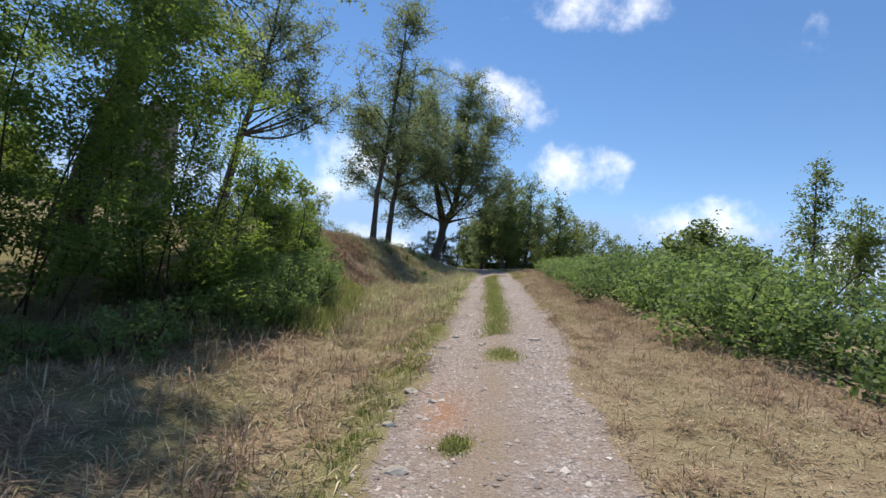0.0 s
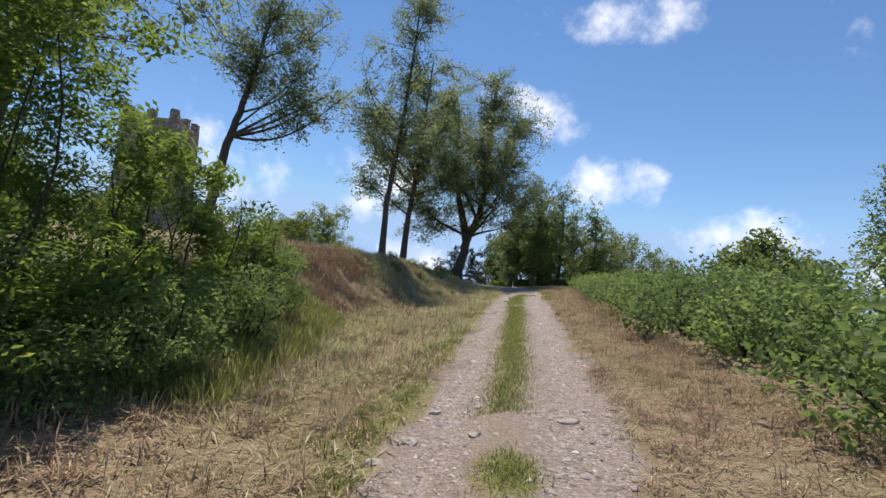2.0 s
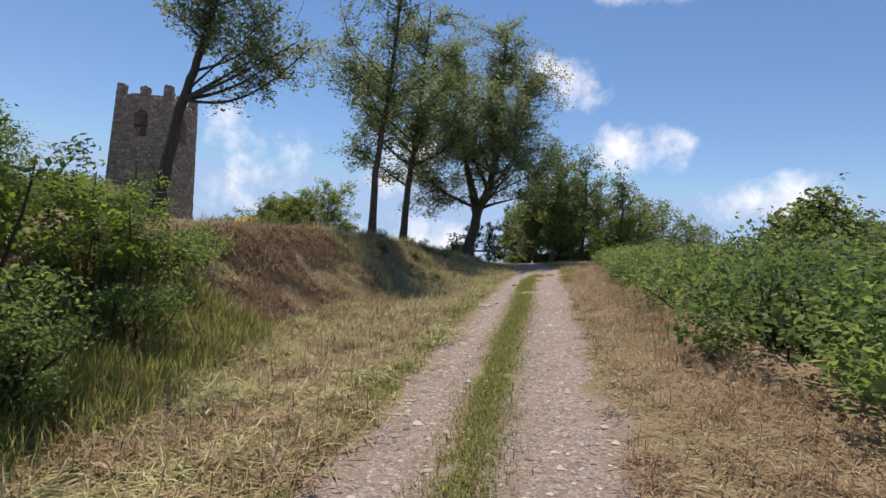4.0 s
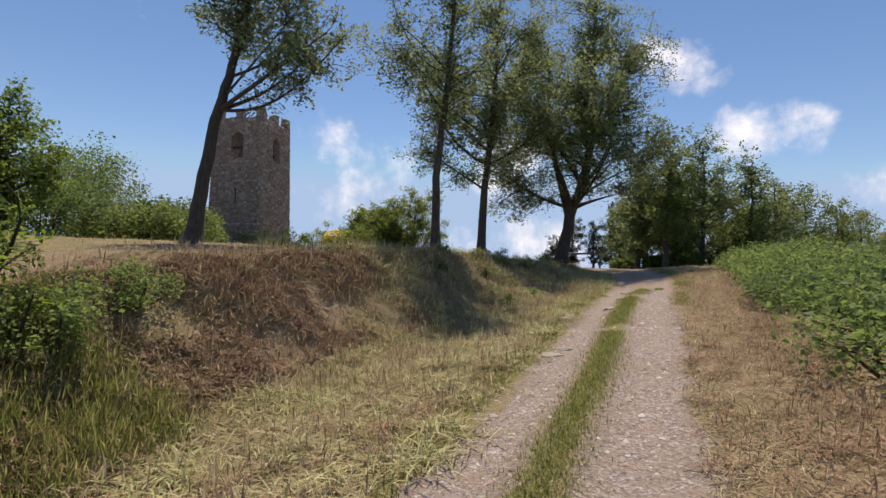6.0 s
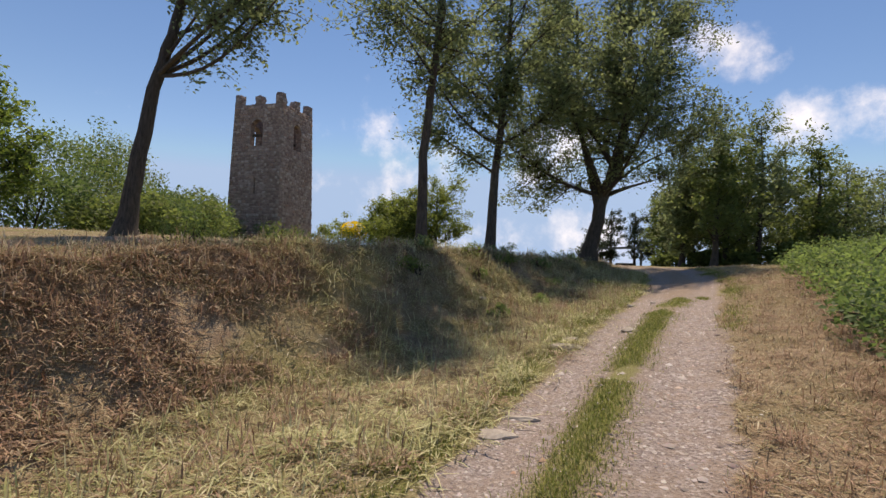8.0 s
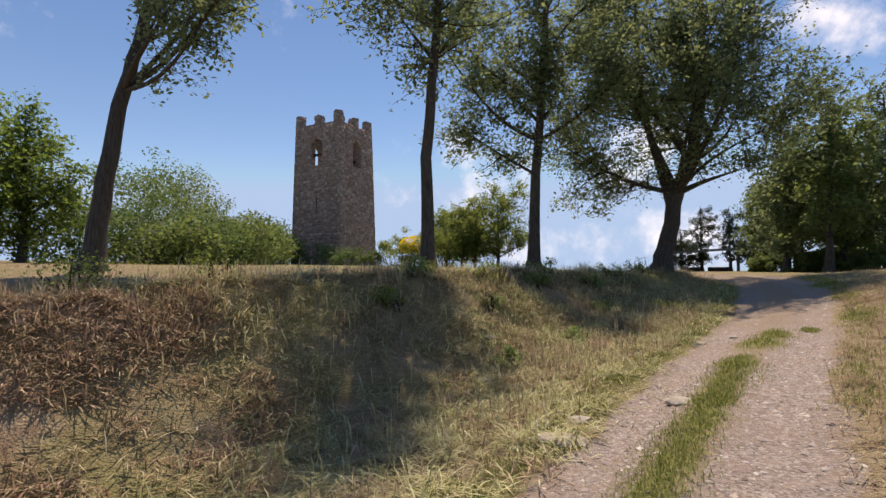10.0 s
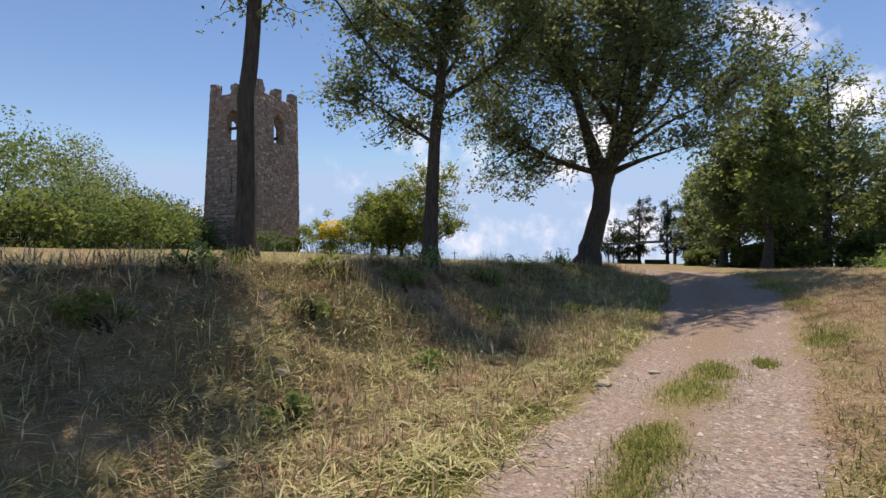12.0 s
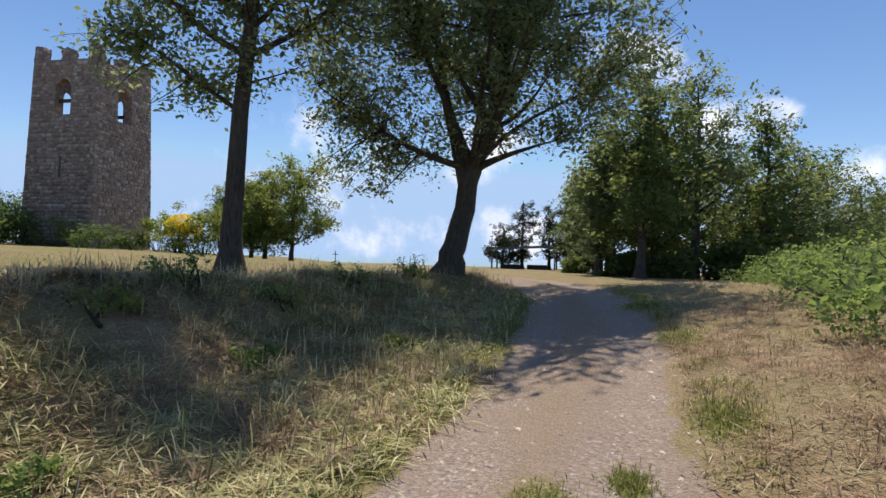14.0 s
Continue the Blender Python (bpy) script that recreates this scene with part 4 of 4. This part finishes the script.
# bushy belt at the meadow's edge
BELT = [(-27, 38, 2.8, 3.0), (-29, 41, 3.4, 3.2), (-31, 45, 3.8, 3.4), (-34, 48, 4.2, 3.6), (-36.5, 51, 4.4, 3.8), (-39, 54, 4.2, 3.6), (-41, 57, 3.6, 3.0), (-44, 60, 3.6, 3.0), (-43, 47, 9.0, 4.6), (-37, 41, 8.4, 4.4), (-49, 53, 9.4, 5.0), (-31, 35, 4.4, 3.4), (-51, 60, 6.0, 4.2), (-53, 67, 5.0, 3.8), (-57, 56, 11.6, 5.4), (-62, 63, 9.6, 5.0)]
for k, (x, y, h, r) in enumerate(BELT):
    bush("thicket_bush", on(x, y, 0.3), R(300 + k), [(0, 0, h * 0.42, r, r, h * 0.45), (0.3 * r, 0, h * 0.7, r * 0.6, r * 0.6, h * 0.32), (-0.4 * r, 0, h * 0.55, r * 0.6, r * 0.6, h * 0.35)], 5200, 0.21, LEAF_BRAMBLE if k % 2 else LEAF_FAR, "large green bush at the edge of the meadow", 18, False, "bushes at the meadow edge")
for k, (x, y, h, r) in enumerate([(-29.0, 31.6, 8.4, 2.7), (-33.0, 31.0, 9.8, 3.4), (-29.0, 28.2, 7.2, 2.6)]):
    tree("meadow_edge_tree", on(x, y, 0.2), R(330 + k), [(0, 0, 0), (0.1, 0, h * 0.4), (0, 0, h * 0.9)], 0.22, [(0, 0, h * 0.35, r, r, h * 0.25), (0.4, 0, h * 0.6, r * 0.9, r * 0.9, h * 0.24), (0, 0, h * 0.84, r * 0.55, r * 0.55, h * 0.16)], 140, 66, 0.2, LEAF_ROBINIA, "leafy tree at the edge of the meadow", clump=0.7, group="trees at the meadow edge", twigs=3, fork=0.15)


bush("bare_shrub", on(-1.95, 43.5), R(350), [(0, 0, 0.35, 0.5, 0.5, 0.35)], 260, 0.06, LEAF_FRUIT, "small half-bare shrub beside the spreading tree", 34)
for k, (x, y, h, r) in enumerate([(-3.2, 32.2, 0.5, 0.4), (-3.0, 35.4, 0.6, 0.5), (-2.2, 39.6, 0.5, 0.5), (-4.0, 30.0, 0.5, 0.4), (-5.6, 26.2, 0.6, 0.5), (-1.6, 42.8, 0.4, 0.4), (-6.6, 24.4, 0.7, 0.6), (-0.8, 31.6, 0.35, 0.3), (-2.6, 33.6, 0.35, 0.5), (-1.0, 34.6, 0.3, 0.35), (-4.6, 31.2, 0.45, 0.5), (-2.0, 36.6, 0.4, 0.4), (0.2, 36.8, 0.3, 0.35), (-1.4, 29.4, 0.3, 0.3), (-3.4, 28.4, 0.35, 0.35), (-2.6, 31.0, 0.3, 0.35)]):
    bush("bank_weed", on(x, y), R(360 + k), [(0, 0, h * 0.5, r, r, h * 0.5)], 650, 0.055, LEAF_LIGHT if k % 2 else LEAF_FRUIT, "leafy weed growing on the bank", 14, False, "weeds on the bank", "weed")


# ---- shelter and cross ----
def build_shelter():
    rng = R(7)
    x, y = -5.8, 78.5
    z = ground_at(x, y)
    root = thing("shelter", (x, y, z), "small open shelter with a flat sheet-metal roof", "shelter")
    for px, py in ((0, 0), (5.9, 0.2), (0, 3.0), (5.9, 3.2)):
        me = tubes_mesh("post", [([(0, 0, -0.2), (0, 0, 1.0), (0, 0, 2.05)], [0.08, 0.08, 0.08])], SHED_METAL, 8)
        part("post", me, root).location = (px, py, 0)
    bm = worn_box(6.9, 4.2, 0.1, rng, 3, 0.012)
    roof = part("roof", bm_mesh("roof", bm, SHED_METAL), root, "dull green sheet-metal roof")
    roof.matrix_basis = pose(2.95, 1.5, 2.05, 2, -2.5, 0)
    part("fascia", bm_mesh("fascia", worn_box(6.9, 0.08, 0.24, rng, 1, 0.006), SHED_METAL), root).matrix_basis = pose(2.95, -0.64, 1.93, 0, -2.5, 0)
    for k in range(2):
        part("bench", bm_mesh("bench", worn_box(1.9, 0.45, 0.45, rng, 1, 0.01), DARK_WOOD), root).location = (1.5 + 2.6 * k, 2.0, 0)


build_shelter()


def build_cross():
    x, y = -26.4, 86.5
    root = thing("cross", (x, y, ground_at(x, y)), "small dark iron cross standing on the meadow edge", "cross")
    part("upright", tubes_mesh("upright", [([(0, 0, -0.1), (0, 0, 0.7), (0, 0, 1.4)], [0.045, 0.045, 0.04])], DARK_WOOD, 8), root)
    part("crossbar", tubes_mesh("crossbar", [([(-0.36, 0, 1.0), (0, 0, 1.0), (0.36, 0, 1.0)], [0.04, 0.04, 0.04])], DARK_WOOD, 8), root)


build_cross()

# ---- rocks on the track ----
ROCKS = [(0.9, 21.7, 0.2, 0.09), (1.0, 22.25, 0.2, 0.05), (0.88, 25.95, 0.3, 0.17), (1.76, 27.6, 0.14, 0.08), (1.83, 27.4, 0.17, 0.15), (1.6, 10.4, 0.13, 0.06), (-1.32, 28.33, 0.17, 0.1),
         (-0.46, 7.3, 0.11, 0.07), (-0.3, 9.3, 0.10, 0.06), (-0.45, 5.05, 0.11, 0.06), (-0.02, 9.8, 0.09, 0.07), (0.12, 10.75, 0.09, 0.05), (-0.2, 7.0, 0.07, 0.06), (-0.6, 6.1, 0.09, 0.05), (0.47, 26.45, 0.13, 0.09),
         (0.83, 26.6, 0.14, 0.08), (-2.0, 29.85, 0.15, 0.08), (1.61, 31.5, 0.1, 0.08), (2.16, 32.1, 0.08, 0.06), (0.6, 9.95, 0.08, 0.05)]


def rock_mesh(rr, a, b, h):
    """A flat broken stone: a sphere squashed, faceted and worn."""
    bm = bmesh.new()
    bmesh.ops.create_icosphere(bm, subdivisions=2, radius=1.0)
    cuts = [(Vector(rr.normal(size=3)).normalized(), rr.uniform(0.55, 0.85)) for _ in range(9)]
    for v in bm.verts:
        for n_, d_ in cuts:
            over = v.co.dot(n_) - d_
            if over > 0:
                v.co -= n_ * over
        v.co = Vector((v.co.x * a, v.co.y * b, v.co.z * h)) + Vector(rr.normal(size=3) * 0.004)
    return bm_mesh("rock", bm, ROCK)


for k, (x, y, a, b) in enumerate(ROCKS):
    rr = R(400 + k)
    ob = new("rock", rock_mesh(rr, a * 1.2, b * 1.3, min(0.07, b * 0.7)))
    ob.matrix_basis = pose(x, y, ground_at(x, y) + 0.005, rr.normal() * 5, rr.normal() * 5, rr.uniform(-40, 40))
    tagged(ob, "pale flat stone lying in the gravel track" if k not in (6, 16) else "pale stone lying in the mown grass", "rock", "rocks on the track")


# ---- gravel, straw and grass ----
def build_gravel():
    rng = R(500)
    n = 34000
    y = -1 + 40 * rng.uniform(size=n) ** 1.5
    dx = np.where(rng.uniform(size=n) < 0.85, np.sign(rng.normal(size=n)) * (0.68 + 0.24 * rng.normal(size=n)), rng.uniform(-1.3, 1.3, n))
    x = lerp(ROAD_X, y) + dx
    z = height(x, y)
    s = (0.0105 * np.exp(rng.normal(size=n) * 0.6)).clip(0.005, 0.055) * (1 - 0.35 * sstep((y - 28) / 6))
    base = np.array([(1, 0, 0), (0, 1, 0), (-1, 0, 0), (0, -1, 0), (0, 0, 1)], float)
    sc = s[:, None, None] * (0.6 + 0.8 * rng.uniform(size=(n, 5, 1))) * np.stack([np.ones(n), 0.6 + 0.6 * rng.uniform(size=n), 0.35 + 0.4 * rng.uniform(size=n)], 1)[:, None, :]
    a = rng.uniform(0, 2 * np.pi, n)
    v = base[None] * sc
    v = np.stack([v[..., 0] * np.cos(a)[:, None] - v[..., 1] * np.sin(a)[:, None], v[..., 0] * np.sin(a)[:, None] + v[..., 1] * np.cos(a)[:, None], v[..., 2]], -1)
    v += np.stack([x, y, z + s * 0.05], 1)[:, None]
    tri = np.array([(0, 1, 4), (1, 2, 4), (2, 3, 4), (3, 0, 4)])
    f = (np.arange(n)[:, None, None] * 5 + tri[None]).reshape(-1, 3)
    tagged(new("gravel", mesh_of("gravel", v.reshape(-1, 3), f, GRAVEL)), "loose grey crushed gravel in the wheel ruts", "gravel", kind="stuff")


def blades(name, rng, x, y, length, width, flat, mat, label, category, rise=0.0):
    """Bent blades of two segments; flat: how far they lie down, 0 to 1."""
    n = len(x)
    z = height(x, y)
    a = rng.uniform(0, 2 * np.pi, n)
    el = np.where(rng.uniform(size=n) < flat, rng.normal(size=n) * 0.16 + 0.12, 1.2 + 0.22 * rng.normal(size=n))
    L = length * (0.5 + rng.uniform(size=n))
    d1 = np.stack([np.cos(a) * np.cos(el), np.sin(a) * np.cos(el), np.sin(el)], 1)
    el2 = el - 0.45 * rng.uniform(size=n)
    d2 = np.stack([np.cos(a) * np.cos(el2), np.sin(a) * np.cos(el2), np.sin(el2)], 1)
    s = np.stack([-np.sin(a), np.cos(a), np.zeros(n)], 1) * (width * (0.6 + 0.8 * rng.uniform(size=n)))[:, None]
    lift = np.where(el < 0.7, 0.03 * rng.uniform(size=n), -0.01) + rise
    p0 = np.stack([x, y, z + lift], 1)
    p1 = p0 + d1 * L[:, None] * 0.55
    p2 = p1 + d2 * L[:, None] * 0.45
    v = np.stack([p0, p1 + s * 1.2, p1 - s * 1.2, p2], 1)
    i = np.arange(n)[:, None] * 4
    f = np.concatenate([i + [0, 1, 2], i + [2, 1, 3]], 1).reshape(-1, 3)
    tagged(new(name, mesh_of(name, v.reshape(-1, 3), f, mat)), label, category, kind="stuff")


build_gravel()


def build_grass():
    rng = R(510)

    def verge_left(n, y0, y1, bias=0.8):
        y = y0 + (y1 - y0) * rng.uniform(size=n) ** 1.1
        fx, rx = lerp(CREST_X, y) - 1.0, lerp(ROAD_X, y) - 1.12
        return rx + (fx - rx) * rng.uniform(size=n) ** bias, y

    def verge_right(n, y0, y1):
        y = y0 + (y1 - y0) * rng.uniform(size=n) ** 1.1
        rx = lerp(ROAD_X, y) + 1.12
        return rx + (lerp(HEDGE_X, y) + 0.4 - rx) * rng.uniform(size=n), y

    def tufts(where, n, per, sx):
        k = n // per
        x, y = where(k)
        i = np.repeat(np.arange(k), per)
        return x[i] + sx * rng.normal(size=k * per), y[i] + sx * rng.normal(size=k * per)
    # mown straw on the verge and bank: lying stalks and low tufts
    x, y = verge_left(64000, 1, 48)
    blades("mown_straw", rng, x, y, 0.27, 0.0062, 0.94, STRAW, "cut straw lying on the mown verge and bank", "straw")
    x, y = tufts(lambda k: verge_left(k, 1.5, 46), 26000, 26, 0.07)
    blades("stubble_tufts", rng, x, y, 0.075, 0.0040, 0.75, STRAW, "tufts of dry stubble on the mown bank", "straw")
    # low heaps of raked stalks
    def heaps(where, k, per, radius, high):
        hx, hy = where(k)
        i = np.repeat(np.arange(k), per)
        size = radius * (0.5 + rng.uniform(size=k))[i]
        r, a = size * np.sqrt(rng.uniform(size=k * per)), rng.uniform(0, 2 * np.pi, k * per)
        return hx[i] + r * np.cos(a), hy[i] + 1.3 * r * np.sin(a), high * (0.4 + rng.uniform(size=k))[i] * (1 - (r / size) ** 2)
    x, y, up = heaps(lambda k: verge_left(k, 1.5, 40), 720, 52, 0.19, 0.085)
    blades("raked_straw", rng, x, y, 0.26, 0.0052, 0.86, STRAW, "small heaps of raked straw on the mown verge", "straw", up)
    x, y, up = heaps(lambda k: verge_left(k, 1.5, 36), 620, 50, 0.18, 0.09)
    blades("raked_dead_stalks", rng, x, y, 0.24, 0.0055, 0.82, BROWN_STRAW, "brown heaps of dead stalks on the verge", "dead plants", up)
    x, y, up = heaps(lambda k: verge_right(k, 2, 40), 420, 55, 0.15, 0.06)
    blades("raked_verge_straw", rng, x, y, 0.16, 0.0034, 0.9, BROWN_STRAW, "brown heaps of cut stalks below the hedge", "straw", up)
    x, y = tufts(lambda k: verge_left(k, 12, 44, 0.9), 48000, 60, 0.2)
    keep = (x > lerp(FOOT_X, y) - 0.7) | (y > 24.5)
    x, y = x[keep], y[keep]
    blades("cut_hay", rng, x, y, 0.30, 0.0058, 0.96, HAY, "pale green hay left on the bank", "hay")
    x, y, up = heaps(lambda k: verge_left(k, 14, 43, 1.0), 800, 46, 0.24, 0.12)
    keep = (x > lerp(FOOT_X, y) - 0.7) | (y > 24.5)
    x, y, up = x[keep], y[keep], up[keep]
    blades("raked_hay", rng, x, y, 0.28, 0.0058, 0.93, HAY, "loose heaps of pale green hay on the bank", "hay", up)
    x, y = verge_right(32000, 2, 46)
    blades("dry_verge_grass", rng, x, y, 0.14, 0.0046, 0.96, STRAW, "short dry grass on the verge below the hedge", "grass")
    x, y = tufts(lambda k: verge_right(k, 2, 46), 20000, 24, 0.07)
    blades("dry_verge_tufts", rng, x, y, 0.075, 0.0040, 0.5, STRAW, "dry grass tufts on the verge below the hedge", "grass")
    # brown dead growth on the bank and under the hedge
    n = 36000
    y = 14 + 11.5 * rng.uniform(size=n)
    t = 0.25 + 0.75 * rng.uniform(size=n)
    x = lerp(FOOT_X, y) + t * (lerp(CREST_X, y) - lerp(FOOT_X, y))
    keep = vnoise(x, y, 0.9, 4) > -0.35
    blades("dead_bracken", rng, x[keep], y[keep], 0.25, 0.0068, 0.95, BROWN_STRAW, "brown dead stalks covering the bank", "dead plants")
    n = 16000
    y = 31 + 10 * rng.uniform(size=n)
    x = lerp(CREST_X, y) + 0.2 + 0.45 * rng.normal(size=n)
    keep = vnoise(x, y, 0.8, 5) > -0.1
    blades("dead_bank_grass", rng, x[keep], y[keep], 0.2, 0.005, 0.92, BROWN_STRAW, "brown dead grass along the crest of the bank", "dead plants")
    n = 16000
    y = 2 + 34 * rng.uniform(size=n)
    x = lerp(HEDGE_X, y) - 0.15 + 0.32 * rng.normal(size=n)
    blades("dead_stalks", rng, x, y, 0.15, 0.0042, 0.88, BROWN_STRAW, "brown dead stalks at the foot of the hedge", "dead plants")
    # green grass between the ruts and along the edge
    n = 30000
    y = 10.5 + 19 * rng.uniform(size=n)
    x = lerp(ROAD_X, y) - 0.1 + 0.10 * vnoise(y * 0 + 3, y, 1.3, 8) + 0.17 * rng.normal(size=n)
    keep = vnoise(x, y, 0.5, 6) > -0.75
    x, y = x[keep], y[keep]
    i = rng.integers(0, len(PATCHES), 9000)
    P = np.array(PATCHES)[i]
    x, y = np.concatenate([x, P[:, 0] + 0.5 * P[:, 2] * rng.normal(size=9000)]), np.concatenate([y, P[:, 1] + 0.75 * P[:, 2] * rng.normal(size=9000)])
    blades("strip_grass", rng, x, y, 0.065, 0.0036, 0.35, BLADE, "short green grass strip between the ruts", "grass")

    def edge(k):
        y = 2 + 42 * rng.uniform(size=k)
        return lerp(ROAD_X, y) - 1.25 - np.abs(0.35 * rng.normal(size=k)), y
    x, y = tufts(edge, 20000, 40, 0.08)

    def far_edge(k):
        y = 27 + 17 * rng.uniform(size=k)
        left = rng.uniform(size=k) < 0.75
        return lerp(ROAD_X, y) + np.where(left, -1.3 - np.abs(0.9 * rng.normal(size=k)), 1.25 + np.abs(0.16 * rng.normal(size=k))), y
    x2, y2 = tufts(far_edge, 15000, 60, 0.13)
    x, y = np.concatenate([x, x2]), np.concatenate([y, y2])
    blades("verge_grass", rng, x, y, 0.10, 0.0042, 0.35, BLADE, "green grass tufts along the edge of the track", "grass")
    # tall weeds at the foot of the bank
    def weeds(k):
        y = 10.5 + 7.2 * rng.uniform(size=k)
        return lerp(FOOT_X, y) - 0.7 - 2.4 * rng.uniform(size=k) ** 1.2, y
    x, y = tufts(weeds, 28000, 40, 0.18)
    blades("tall_grass", rng, x, y, 0.28, 0.0042, 0.3, BLADE, "tall uncut green grass on the bank", "grass")
    # meadow under the trees
    n = 30000
    y = 19 + 31 * rng.uniform(size=n)
    x = lerp(CREST_X, y) + 0.3 - 16 * rng.uniform(size=n) ** 1.3
    blades("meadow_straw", rng, x, y, 0.12, 0.008, 0.94, STRAW, "dry mown meadow grass under the trees", "grass")


build_grass()
